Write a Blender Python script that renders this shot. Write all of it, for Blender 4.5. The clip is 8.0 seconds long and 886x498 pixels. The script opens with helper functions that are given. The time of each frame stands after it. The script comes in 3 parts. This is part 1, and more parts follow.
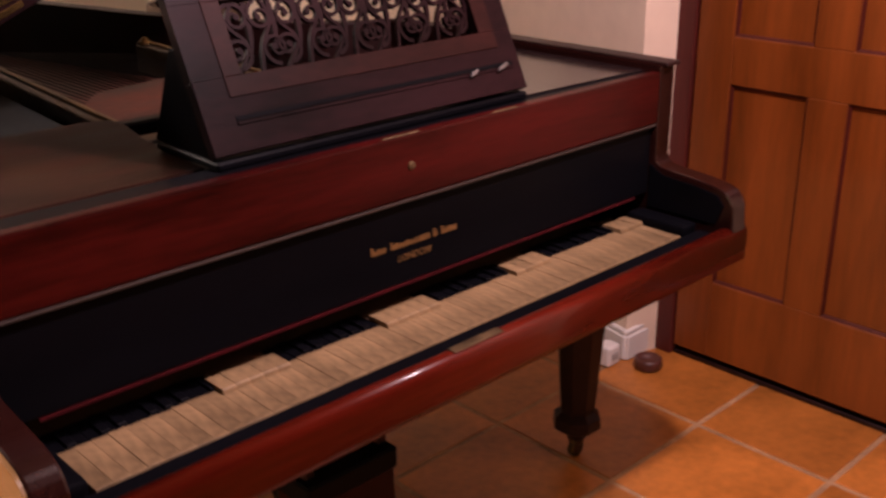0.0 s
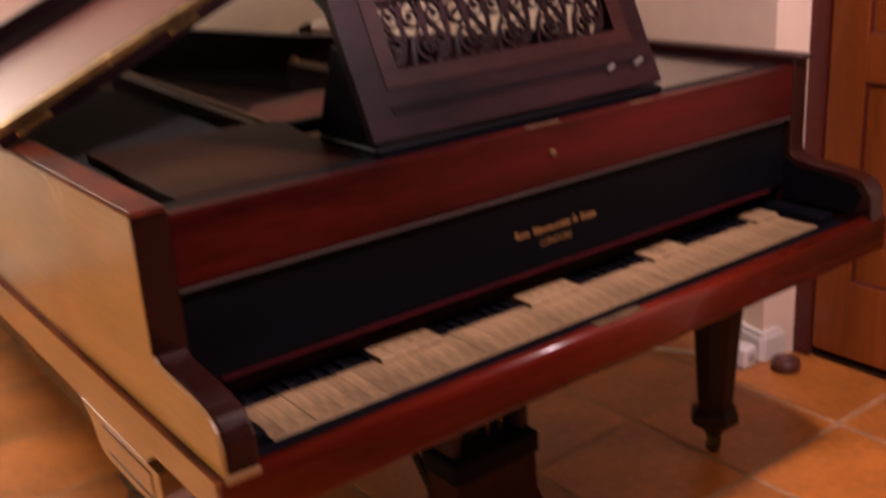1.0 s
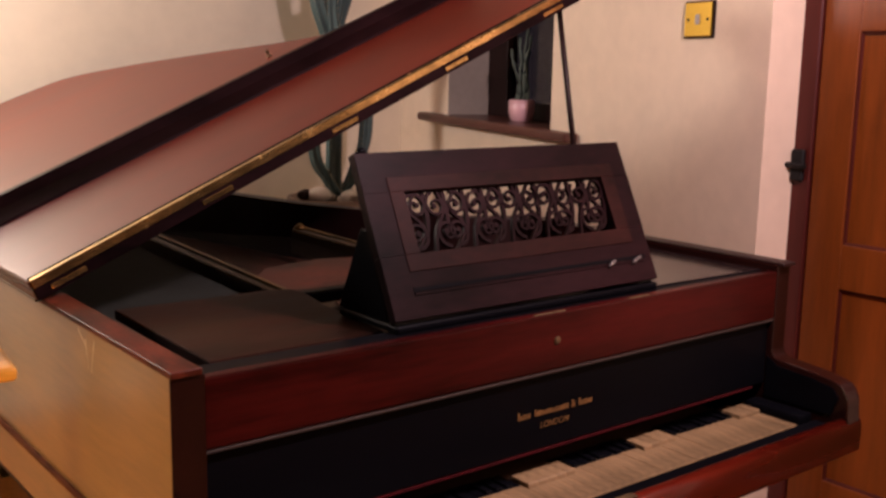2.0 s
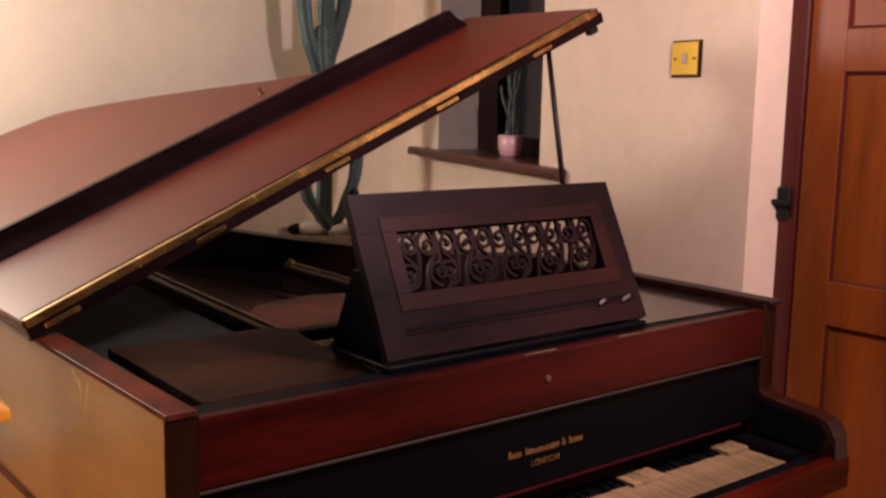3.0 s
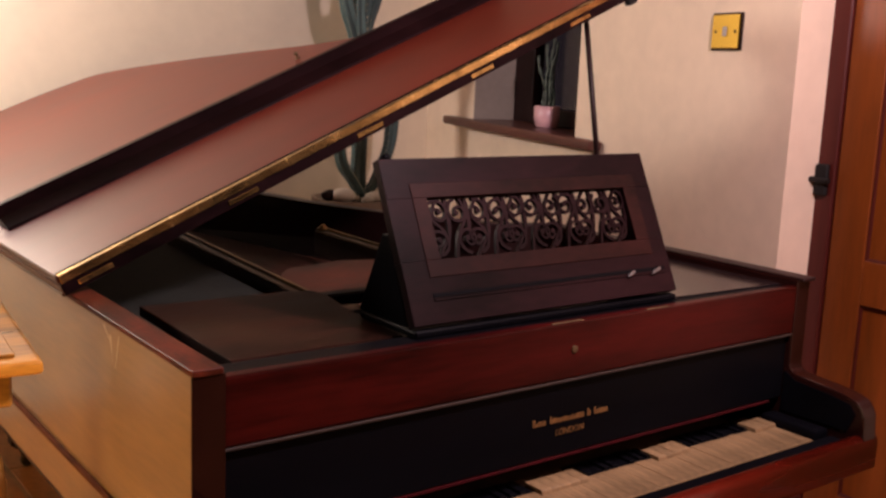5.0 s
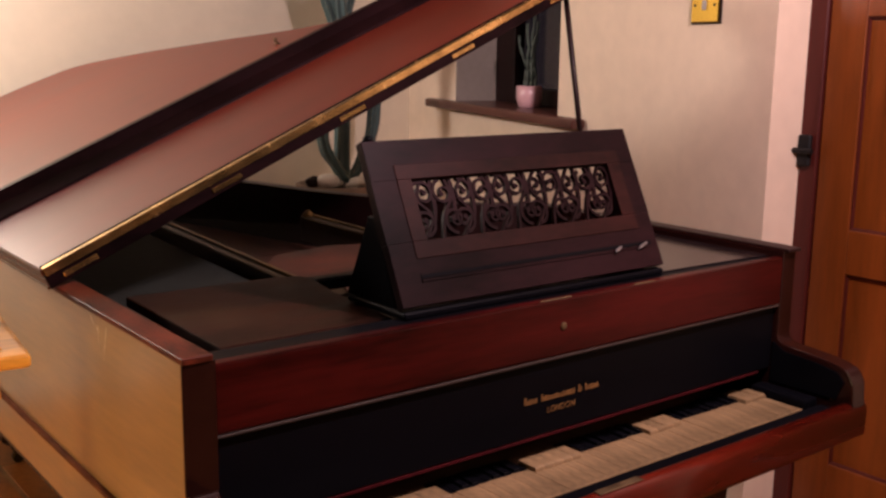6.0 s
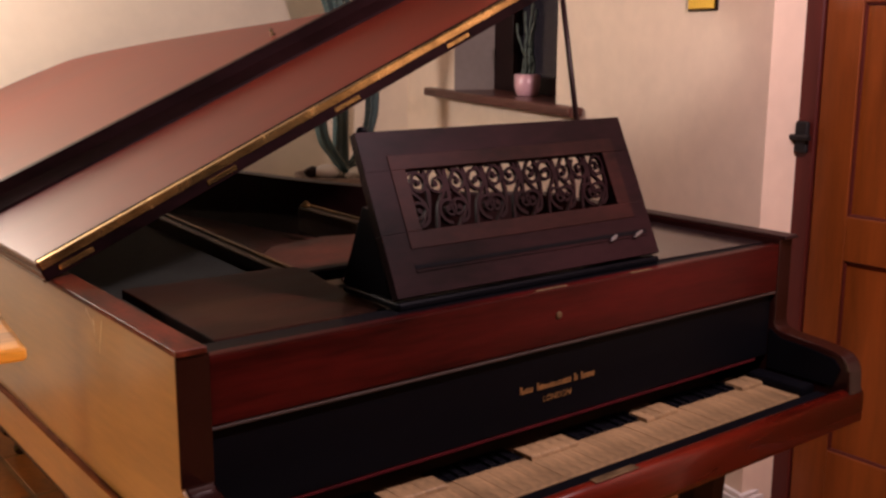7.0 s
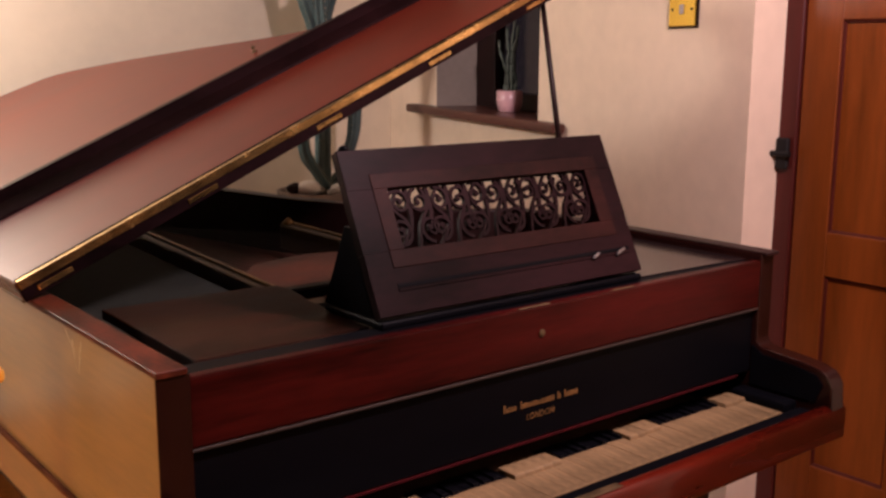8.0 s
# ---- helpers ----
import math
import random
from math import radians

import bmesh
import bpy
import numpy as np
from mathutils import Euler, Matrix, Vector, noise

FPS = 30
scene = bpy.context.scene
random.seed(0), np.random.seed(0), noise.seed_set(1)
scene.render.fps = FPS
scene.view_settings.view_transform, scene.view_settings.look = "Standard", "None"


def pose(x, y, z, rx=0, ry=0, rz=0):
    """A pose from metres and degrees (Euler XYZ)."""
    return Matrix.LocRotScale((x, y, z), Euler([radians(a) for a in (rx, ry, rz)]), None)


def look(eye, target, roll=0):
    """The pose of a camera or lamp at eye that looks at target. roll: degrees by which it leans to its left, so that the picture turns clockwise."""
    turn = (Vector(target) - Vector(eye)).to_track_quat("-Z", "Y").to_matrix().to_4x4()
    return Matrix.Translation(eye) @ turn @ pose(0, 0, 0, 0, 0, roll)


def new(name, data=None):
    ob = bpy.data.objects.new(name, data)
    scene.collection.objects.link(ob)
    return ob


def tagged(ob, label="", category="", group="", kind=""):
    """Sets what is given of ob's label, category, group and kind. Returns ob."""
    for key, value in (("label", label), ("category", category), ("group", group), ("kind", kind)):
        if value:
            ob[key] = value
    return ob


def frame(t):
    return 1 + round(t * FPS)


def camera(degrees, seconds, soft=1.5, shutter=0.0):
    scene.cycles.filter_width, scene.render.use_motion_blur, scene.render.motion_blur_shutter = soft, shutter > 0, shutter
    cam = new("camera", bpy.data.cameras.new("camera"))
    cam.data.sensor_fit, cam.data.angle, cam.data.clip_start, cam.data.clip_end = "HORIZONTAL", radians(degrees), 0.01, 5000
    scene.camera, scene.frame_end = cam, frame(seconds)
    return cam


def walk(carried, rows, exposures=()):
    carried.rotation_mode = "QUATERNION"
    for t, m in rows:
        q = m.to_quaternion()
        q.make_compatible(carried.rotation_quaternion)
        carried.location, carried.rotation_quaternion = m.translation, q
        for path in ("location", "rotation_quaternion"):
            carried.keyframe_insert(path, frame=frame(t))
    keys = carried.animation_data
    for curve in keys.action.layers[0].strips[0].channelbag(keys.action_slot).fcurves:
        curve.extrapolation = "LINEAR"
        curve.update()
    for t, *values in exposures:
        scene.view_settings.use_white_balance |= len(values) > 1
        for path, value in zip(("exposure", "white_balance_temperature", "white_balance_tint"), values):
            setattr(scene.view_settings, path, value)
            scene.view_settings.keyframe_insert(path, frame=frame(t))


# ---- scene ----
cam = camera(47.0, 8.0, soft=2.6, shutter=0.5)
PATH = [
    (0, (-0.299, -1.141, 1.342), (0.982, 0.212, 0.616), -0.6),
    (0.2, (-0.309, -1.199, 1.329), (0.975, 0.158, 0.612), 0.7),
    (0.5, (-0.334, -1.218, 1.297), (0.832, 0.230, 0.559), -1.5),
    (0.8, (-0.347, -1.188, 1.344), (0.783, 0.292, 0.612), -0.3),
    (1, (-0.402, -1.210, 1.301), (0.710, 0.317, 0.645), -3.7),
    (1.2, (-0.457, -1.184, 1.303), (0.667, 0.374, 0.749), -4.2),
    (1.3, (-0.467, -1.150, 1.321), (0.676, 0.403, 0.796), -3.1),
    (1.5, (-0.485, -1.207, 1.339), (0.672, 0.366, 0.909), -1.6),
    (1.7, (-0.507, -1.220, 1.345), (0.690, 0.336, 0.960), 0.2),
    (2.8, (-0.534, -1.241, 1.372), (0.716, 0.294, 1.083), 1.2),
    (3, (-0.537, -1.234, 1.374), (0.714, 0.299, 1.082), 1.2),
    (3.5, (-0.532, -1.233, 1.374), (0.701, 0.311, 1.068), 0.8),
    (4, (-0.536, -1.232, 1.369), (0.693, 0.312, 1.042), 1.7),
    (4.5, (-0.535, -1.229, 1.368), (0.692, 0.313, 1.026), 2.1),
    (4.7, (-0.533, -1.237, 1.367), (0.67, 0.323, 1.026), 2.7),
    (5.8, (-0.53, -1.243, 1.361), (0.661, 0.32, 0.991), 1.4),
    (6, (-0.53, -1.239, 1.359), (0.682, 0.306, 0.981), 0.8),
    (6.5, (-0.528, -1.245, 1.36), (0.681, 0.303, 0.981), 0.4),
    (7, (-0.519, -1.249, 1.362), (0.686, 0.297, 0.962), 0.3),
    (7.5, (-0.52, -1.24, 1.361), (0.695, 0.3, 0.97), 0.1),
    (8, (-0.515, -1.245, 1.368), (0.719, 0.284, 0.996), 0.3),
]
walk(cam, [(t, look(eye, target, roll)) for t, eye, target, roll in PATH], [(0.0, 0.28, 5740, 19), (1.1, 0.26, 5740, 19), (1.5, 0.0, 5720, 15), (8.0, 0.0, 5720, 15)])

# ---- light ----
world = bpy.data.worlds.new("world")
scene.world = world
world.use_nodes = True
world.node_tree.nodes["Background"].inputs[0].default_value = (0.012, 0.014, 0.03, 1)
world.node_tree.nodes["Background"].inputs[1].default_value = 0.2


def lamp(name, where, watts, colour, radius):
    data = bpy.data.lights.new(name, "POINT")
    data.energy, data.color, data.shadow_soft_size = watts, colour, radius
    ob = new(name, data)
    ob.location = where
    return ob


lamp("ceiling_lamp_light", (0.90, -0.76, 2.2), 147, (1.0, 0.705, 0.655), 0.07)
lamp("low_lamp_light", (-1.2, 0.02, 0.50), 54, (1.0, 0.68, 0.27), 0.30)
lamp("wall_lamp_light", (-0.42, 2.3, 1.9), 114, (1.0, 0.81, 0.65), 0.18)


# ---- materials ----
def material(name, base, rough=0.5, metal=0.0, coat=0.0, vary=0.3, scale=(6, 6, 6), fine=60.0, bump=0.1, dark=0.55, random_tint=0.0, spec=0.5, coat_rough=0.12, rough_vary=1.0):
    """A two-scale noise material: broad variation, fine grain and relief."""
    m = bpy.data.materials.new(name)
    m.use_nodes = True
    n, l = m.node_tree.nodes, m.node_tree.links
    b = n["Principled BSDF"]
    tc, mp = n.new("ShaderNodeTexCoord"), n.new("ShaderNodeMapping")
    mp.inputs["Scale"].default_value = scale
    l.new(tc.outputs["Object"], mp.inputs["Vector"])
    big, small = n.new("ShaderNodeTexNoise"), n.new("ShaderNodeTexNoise")
    big.inputs["Scale"].default_value, big.inputs["Detail"].default_value = 1.0, 4
    small.inputs["Scale"].default_value, small.inputs["Detail"].default_value = fine / 6.0, 5
    l.new(mp.outputs[0], big.inputs["Vector"]), l.new(mp.outputs[0], small.inputs["Vector"])
    mix = n.new("ShaderNodeMath")
    mix.operation = "MULTIPLY_ADD"
    mix.inputs[1].default_value = 0.45
    l.new(small.outputs["Fac"], mix.inputs[0]), l.new(big.outputs["Fac"], mix.inputs[2])
    ramp = n.new("ShaderNodeMapRange")
    ramp.inputs[1].default_value, ramp.inputs[2].default_value = 0.45, 1.0
    ramp.inputs[3].default_value, ramp.inputs[4].default_value = 0.0, 1.0
    l.new(mix.outputs[0], ramp.inputs[0])
    col = n.new("ShaderNodeMix")
    col.data_type = "RGBA"
    lo = [c * (1 - vary * dark * 1.6) for c in base]
    hi = [min(1, c * (1 + vary * 0.6)) for c in base]
    col.inputs[6].default_value, col.inputs[7].default_value = (*lo, 1), (*hi, 1)
    l.new(ramp.outputs[0], col.inputs[0])
    out = col.outputs[2]
    if random_tint:
        info, hs, mr = n.new("ShaderNodeObjectInfo"), n.new("ShaderNodeHueSaturation"), n.new("ShaderNodeMapRange")
        mr.inputs[3].default_value, mr.inputs[4].default_value = 1 - random_tint, 1 + random_tint
        l.new(info.outputs["Random"], mr.inputs[0]), l.new(mr.outputs[0], hs.inputs["Value"]), l.new(out, hs.inputs["Color"])
        out = hs.outputs[0]
    l.new(out, b.inputs["Base Color"])
    rr = n.new("ShaderNodeMapRange")
    rr.inputs[3].default_value, rr.inputs[4].default_value = rough * (1 - 0.2 * rough_vary), min(1, rough * (1 + 0.35 * rough_vary))
    l.new(big.outputs["Fac"], rr.inputs[0]), l.new(rr.outputs[0], b.inputs["Roughness"])
    b.inputs["Metallic"].default_value = metal
    b.inputs["Specular IOR Level"].default_value = spec
    b.inputs["Coat Weight"].default_value = coat
    b.inputs["Coat Roughness"].default_value = coat_rough
    if bump:
        bp = n.new("ShaderNodeBump")
        bp.inputs["Strength"].default_value, bp.inputs["Distance"].default_value = bump, 0.004
        l.new(small.outputs["Fac"], bp.inputs["Height"]), l.new(bp.outputs[0], b.inputs["Normal"])
    return m


MAHOGANY = material("mahogany", (0.037, 0.0027, 0.0019), 0.32, coat=0.08, vary=1.0, scale=(1.5, 14, 14), fine=50, bump=0.03, spec=0.09)
MAHOGANY_GLOSS = material("polished_mahogany", (0.07, 0.0055, 0.0018), 0.26, coat=0.25, vary=0.7, scale=(1.5, 14, 14), fine=50, bump=0.02, spec=0.12)
ARM_WOOD = material("dark_polished_mahogany", (0.014, 0.0037, 0.0027), 0.22, coat=0.25, vary=0.5, scale=(12, 2, 12), fine=50, bump=0.02, spec=0.15)
RIM_WOOD = material("worn_red_rim", (0.075, 0.015, 0.006), 0.45, coat=0.0, vary=1.3, scale=(20, 7, 20), fine=50, bump=0.03, spec=0.1)
TARNISHED = material("tarnished_brass", (0.13, 0.085, 0.04), 0.5, metal=0.7, vary=0.9, scale=(40, 40, 40), bump=0.1)
GILT_EDGE = material("worn_gilt", (0.24, 0.155, 0.055), 0.45, metal=0.9, vary=1.0, scale=(30, 6, 30), fine=60, bump=0.1)
# base raised towards gold: the lit floor's reflection is put into the colour
MAHOGANY_GLOW = material("mahogany_glow", (0.20, 0.108, 0.028), 0.34, coat=1.0, vary=0.45, scale=(12, 1.3, 12), fine=50, bump=0.01, spec=0.6, coat_rough=0.2)
MAHOGANY_LID = material("mahogany_lid", (0.112, 0.0135, 0.0055), 0.33, coat=0.0, vary=0.32, scale=(0.8, 5, 5), fine=18, bump=0.0, spec=0.36, rough_vary=0.2)
DARK_WOOD = material("dark_stained_wood", (0.014, 0.0045, 0.004), 0.4, vary=0.6, scale=(2, 12, 12), fine=50, bump=0.04, spec=0.18)
DESK_WOOD = material("desk_wood", (0.0105, 0.0036, 0.0042), 0.42, vary=0.95, scale=(3, 9, 9), fine=60, bump=0.05, spec=0.06)
LYRE_WOOD = material("dark_red_lyre_wood", (0.022, 0.004, 0.0025), 0.45, vary=0.7, scale=(3, 12, 12), bump=0.04, spec=0.1)
SHELF_WOOD = material("shelf_wood", (0.019, 0.0068, 0.0040), 0.42, vary=1.1, scale=(3, 14, 14), fine=50, bump=0.05, spec=0.06)
GLOSS_PANEL = material("glossy_panel", (0.016, 0.010, 0.010), 0.16, coat=0.3, vary=0.3, scale=(2, 10, 10), bump=0.01, spec=0.3)
EBONY = material("ebonised_wood", (0.003, 0.003, 0.0042), 0.34, vary=0.3, scale=(2, 12, 12), bump=0.02, spec=0.04)
IVORY = material("ivory", (0.225, 0.148, 0.072), 0.45, vary=0.9, scale=(14, 9, 9), fine=30, bump=0.05, random_tint=0.16, spec=0.3)
TAIL_WOOD = material("dark_key_wood", (0.035, 0.02, 0.014), 0.7, vary=0.3)
KEY_WOOD = material("key_wood", (0.15, 0.085, 0.05), 0.6, vary=0.4, scale=(20, 20, 20))
FELT = material("red_felt", (0.042, 0.0025, 0.004), 0.95, vary=0.5, scale=(40, 40, 40), bump=0.3, spec=0.1)
BRASS = material("brass", (0.56, 0.38, 0.14), 0.24, metal=1.0, vary=0.8, scale=(18, 18, 18), fine=40, bump=0.12)
POLISHED_BRASS = material("polished_brass", (0.85, 0.60, 0.10), 0.16, metal=1.0, vary=0.1, scale=(10, 10, 10), bump=0.01)
GILT = material("gilt_lettering", (0.20, 0.10, 0.028), 0.5, metal=0.3, vary=0.7, scale=(60, 60, 60), bump=0.0)
STEEL = material("nickel", (0.20, 0.20, 0.21), 0.35, metal=1.0, vary=0.3)
RAIL_WOOD = material("rail_wood", (0.075, 0.021, 0.012), 0.5, vary=1.0, scale=(5, 10, 10), fine=50, bump=0.05, spec=0.25)
IRON_FRAME = material("bronzed_iron", (0.05, 0.03, 0.012), 0.4, metal=0.7, vary=0.6, scale=(8, 8, 8), bump=0.08, spec=0.2)
SOUNDBOARD = material("soundboard", (0.10, 0.036, 0.024), 0.45, vary=0.5, scale=(14, 2, 14), bump=0.03, spec=0.2)
DARK_SHEET = material("green_black_sheet", (0.021, 0.024, 0.020), 0.8, vary=0.8, scale=(5, 5, 5), fine=80, bump=0.1, spec=0.2)
STRING = material("steel_string", (0.012, 0.012, 0.011), 0.6, metal=0.6, vary=0.2)
PLASTER = material("cream_plaster", (0.74, 0.66, 0.50), 0.85, vary=0.10, scale=(1.6, 1.6, 1.6), fine=70, bump=0.25)
PLASTER_PINK = material("pinkish_plaster", (0.73, 0.59, 0.44), 0.85, vary=0.14, scale=(1.6, 1.6, 1.6), fine=70, bump=0.25)
# for surfaces out of view: dark so that they return little light
LOW_BOUNCE = material("low_bounce_plaster", (0.15, 0.12, 0.09), 0.9, vary=0.15, scale=(1.6, 1.6, 1.6), fine=70, bump=0.25)
REVEAL_GREY = material("reveal_grey", (0.31, 0.265, 0.22), 0.9, vary=0.2, scale=(3, 3, 3), fine=70, bump=0.25)
BEAD_WOOD = material("bead_wood", (0.11, 0.036, 0.013), 0.75, vary=1.1, scale=(10, 3, 10), spec=0.03)
WHITE_PAINT = material("white_paint", (0.72, 0.68, 0.62), 0.4, vary=0.1, scale=(4, 4, 4), bump=0.04)
DOOR_WOOD = material("varnished_pine", (0.170, 0.040, 0.003), 0.36, coat=0.1, vary=0.5, scale=(9, 9, 1.0), fine=50, bump=0.05)
FRAME_WOOD = material("red_stained_frame", (0.06, 0.009, 0.006), 0.4, coat=0.1, vary=0.4, scale=(9, 9, 1.0), fine=50, bump=0.05, spec=0.3)
SILL_WOOD = material("sill_wood", (0.075, 0.020, 0.012), 0.4, coat=0.2, vary=0.4, scale=(9, 1.2, 9), bump=0.05)
IRON_BLACK = material("black_iron", (0.015, 0.014, 0.014), 0.5, metal=0.6, vary=0.3, bump=0.15)
TERRACOTTA = material("terracotta", (0.40, 0.138, 0.02), 0.38, coat=0.1, vary=0.55, scale=(4, 4, 4), fine=60, bump=0.08, random_tint=0.18)
GROUT = material("grout", (0.33, 0.19, 0.09), 0.9, vary=0.5, scale=(10, 10, 10), bump=0.3)
TABLE_WOOD = material("golden_oak", (0.48, 0.215, 0.02), 0.28, coat=0.35, vary=1.0, scale=(2, 12, 12), bump=0.05)
GILT_LEG = material("dark_gilt_wood", (0.34, 0.165, 0.03), 0.25, metal=0.3, coat=0.4, vary=0.6, scale=(12, 12, 4), bump=0.1)
SCRATCH = material("bare_scratch", (0.42, 0.34, 0.25), 0.6, vary=0.6, scale=(60, 60, 60))
CACTUS_SKIN = material("cactus_skin", (0.055, 0.095, 0.088), 0.6, vary=0.5, scale=(12, 12, 5), bump=0.15)
SPINE = material("cactus_spine", (0.45, 0.38, 0.24), 0.7, vary=0.2)
LEAF = material("leaf", (0.05, 0.07, 0.05), 0.5, vary=0.5, scale=(20, 20, 20))
POT_PINK = material("pink_glaze", (0.62, 0.36, 0.38), 0.3, coat=0.3, vary=0.15, scale=(14, 14, 14))
POT_CLAY = material("clay", (0.26, 0.20, 0.16), 0.8, vary=0.3, scale=(8, 8, 8), bump=0.2)
STONE = material("pebble", (0.5, 0.45, 0.38), 0.8, vary=0.4, scale=(14, 14, 14), bump=0.2, random_tint=0.4)
SOIL = material("soil", (0.05, 0.035, 0.022), 0.95, vary=0.5, scale=(30, 30, 30), bump=0.5)
BEIGE_PLASTIC = material("grey_plastic", (0.35, 0.32, 0.29), 0.4, vary=0.05)


def glass_material():
    m = bpy.data.materials.new("window_glass")
    m.use_nodes = True
    b = m.node_tree.nodes["Principled BSDF"]
    b.inputs["Transmission Weight"].default_value = 1.0
    b.inputs["Roughness"].default_value = 0.02
    b.inputs["IOR"].default_value = 1.3
    return m


GLASS = glass_material()

# ---- mesh tools ----
PLACE = {}


def thing(name, where, label, category, kind="", group=""):
    ob = new(name)
    ob.empty_display_size = 0.05
    ob.location = where
    PLACE[ob] = Matrix.Translation(where)
    return tagged(ob, label, category, group, kind)


def mesh_of(name, bm, mat, smooth=False):
    bmesh.ops.recalc_face_normals(bm, faces=bm.faces)
    me = bpy.data.meshes.new(name)
    bm.to_mesh(me)
    bm.free()
    me.materials.append(mat)
    if smooth:
        for p in me.polygons:
            p.use_smooth = True
    return me


def part(name, bm, mat, parent=None, label="", smooth=False):
    ob = new(name, mesh_of(name, bm, mat, smooth))
    PLACE[ob] = Matrix.Identity(4)
    if parent is not None:
        ob.parent = parent
        ob.matrix_parent_inverse = PLACE[parent].inverted()
    if label:
        tagged(ob, label)
    return ob


def structure(name, bm, mat, label, category, smooth=False):
    return tagged(part(name, bm, mat, None, "", smooth), label, category, "", "structure")


def box(lo, hi, bevel=0.003, bm=None, m=None, seg=1):
    """A box between two corners with its edges rounded, added to bm."""
    own = bmesh.new()
    vs = bmesh.ops.create_cube(own, size=1.0)["verts"]
    for v in vs:
        v.co = Vector([lo[i] + (v.co[i] + 0.5) * (hi[i] - lo[i]) for i in range(3)])
    if bevel > 0:
        bmesh.ops.bevel(own, geom=own.edges[:], offset=min(bevel, 0.45 * min(abs(hi[i] - lo[i]) for i in range(3))), segments=seg, affect="EDGES", profile=0.6)
    return merge(bm, own, m)


def merge(bm, own, m=None):
    if m is not None:
        bmesh.ops.transform(own, matrix=m, verts=own.verts)
    if bm is None:
        return own
    me = bpy.data.meshes.new("joined")
    own.to_mesh(me)
    own.free()
    bm.from_mesh(me)
    bpy.data.meshes.remove(me)
    return bm


def prism(points, d0, d1, axis="z", bevel=0.0, bm=None, m=None):
    """A polygon of (a, b) pairs drawn out along an axis: z: (x, y); x: (y, z); y: (x, z)."""
    own = bmesh.new()

    def at(p, d):
        return {"z": (p[0], p[1], d), "x": (d, p[0], p[1]), "y": (p[0], d, p[1])}[axis]
    a = [own.verts.new(at(p, d0)) for p in points]
    b = [own.verts.new(at(p, d1)) for p in points]
    own.faces.new(a), own.faces.new(b[::-1])
    for i in range(len(points)):
        j = (i + 1) % len(points)
        own.faces.new((a[i], b[i], b[j], a[j]))
    if bevel:
        bmesh.ops.recalc_face_normals(own, faces=own.faces)
        edges = [e for e in own.edges if e.is_manifold and e.calc_face_angle(0) > 0.6]
        bmesh.ops.bevel(own, geom=edges, offset=bevel, segments=2, affect="EDGES", profile=0.6)
    return merge(bm, own, m)


def lathe(profile, centre=(0, 0, 0), sides=24, bm=None, m=None, turn=0.0):
    """Rings of (radius, height) round a vertical line."""
    own = bmesh.new()
    rings = []
    for r, h in profile:
        rings.append([own.verts.new((centre[0] + r * math.cos(turn + 2 * math.pi * k / sides), centre[1] + r * math.sin(turn + 2 * math.pi * k / sides), centre[2] + h)) for k in range(sides)])
    for a, b in zip(rings, rings[1:]):
        for k in range(sides):
            own.faces.new((a[k], a[(k + 1) % sides], b[(k + 1) % sides], b[k]))
    own.faces.new(rings[0][::-1]), own.faces.new(rings[-1])
    return merge(bm, own, m)


def tube(path, radii, sides=10, bm=None, m=None):
    """A round bar along points, its radius from a number or one a point."""
    own = bmesh.new()
    pts = [Vector(p) for p in path]
    rings = []
    for i, p in enumerate(pts):
        d = (pts[min(i + 1, len(pts) - 1)] - pts[max(i - 1, 0)]).normalized()
        side = d.cross(Vector((0.21, 0.34, 0.92))).normalized()
        up = side.cross(d)
        r = radii if isinstance(radii, (int, float)) else radii[i]
        rings.append([own.verts.new(p + r * (math.cos(2 * math.pi * k / sides) * side + math.sin(2 * math.pi * k / sides) * up)) for k in range(sides)])
    for a, b in zip(rings, rings[1:]):
        for k in range(sides):
            own.faces.new((a[k], a[(k + 1) % sides], b[(k + 1) % sides], b[k]))
    own.faces.new(rings[0][::-1]), own.faces.new(rings[-1])
    return merge(bm, own, m)


def ribbon(path, width, depth, bm=None, m=None):
    """A flat band in the plane of (a, b) pairs, of that width, standing out by depth."""
    own = bmesh.new()
    pts = [Vector((p[0], p[1], 0)) for p in path]
    rows = []
    for i, p in enumerate(pts):
        d = (pts[min(i + 1, len(pts) - 1)] - pts[max(i - 1, 0)]).normalized()
        s = Vector((-d.y, d.x, 0)) * (width if isinstance(width, (int, float)) else width[i]) / 2
        z = Vector((0, 0, depth))
        rows.append([own.verts.new(c) for c in (p - s, p + s, p + s + z, p - s + z)])
    for a, b in zip(rows, rows[1:]):
        for k in range(4):
            own.faces.new((a[k], a[(k + 1) % 4], b[(k + 1) % 4], b[k]))
    own.faces.new(rows[0][::-1]), own.faces.new(rows[-1])
    return merge(bm, own, m)


# ---- the room ----
WALL_A, WALL_B = Vector((1.846, 0.38)), Vector((2.345, 2.70))   # the window wall's two ends
ALONG = (WALL_B - WALL_A).normalized()
OUT = Vector((ALONG.y, -ALONG.x))
WALL_M = Matrix(((ALONG.x, OUT.x, 0, WALL_A.x), (ALONG.y, OUT.y, 0, WALL_A.y), (0, 0, 1, 0), (0, 0, 0, 1)))  # along, out, up
WALL_LEN = (WALL_B - WALL_A).length
TOP = 2.4

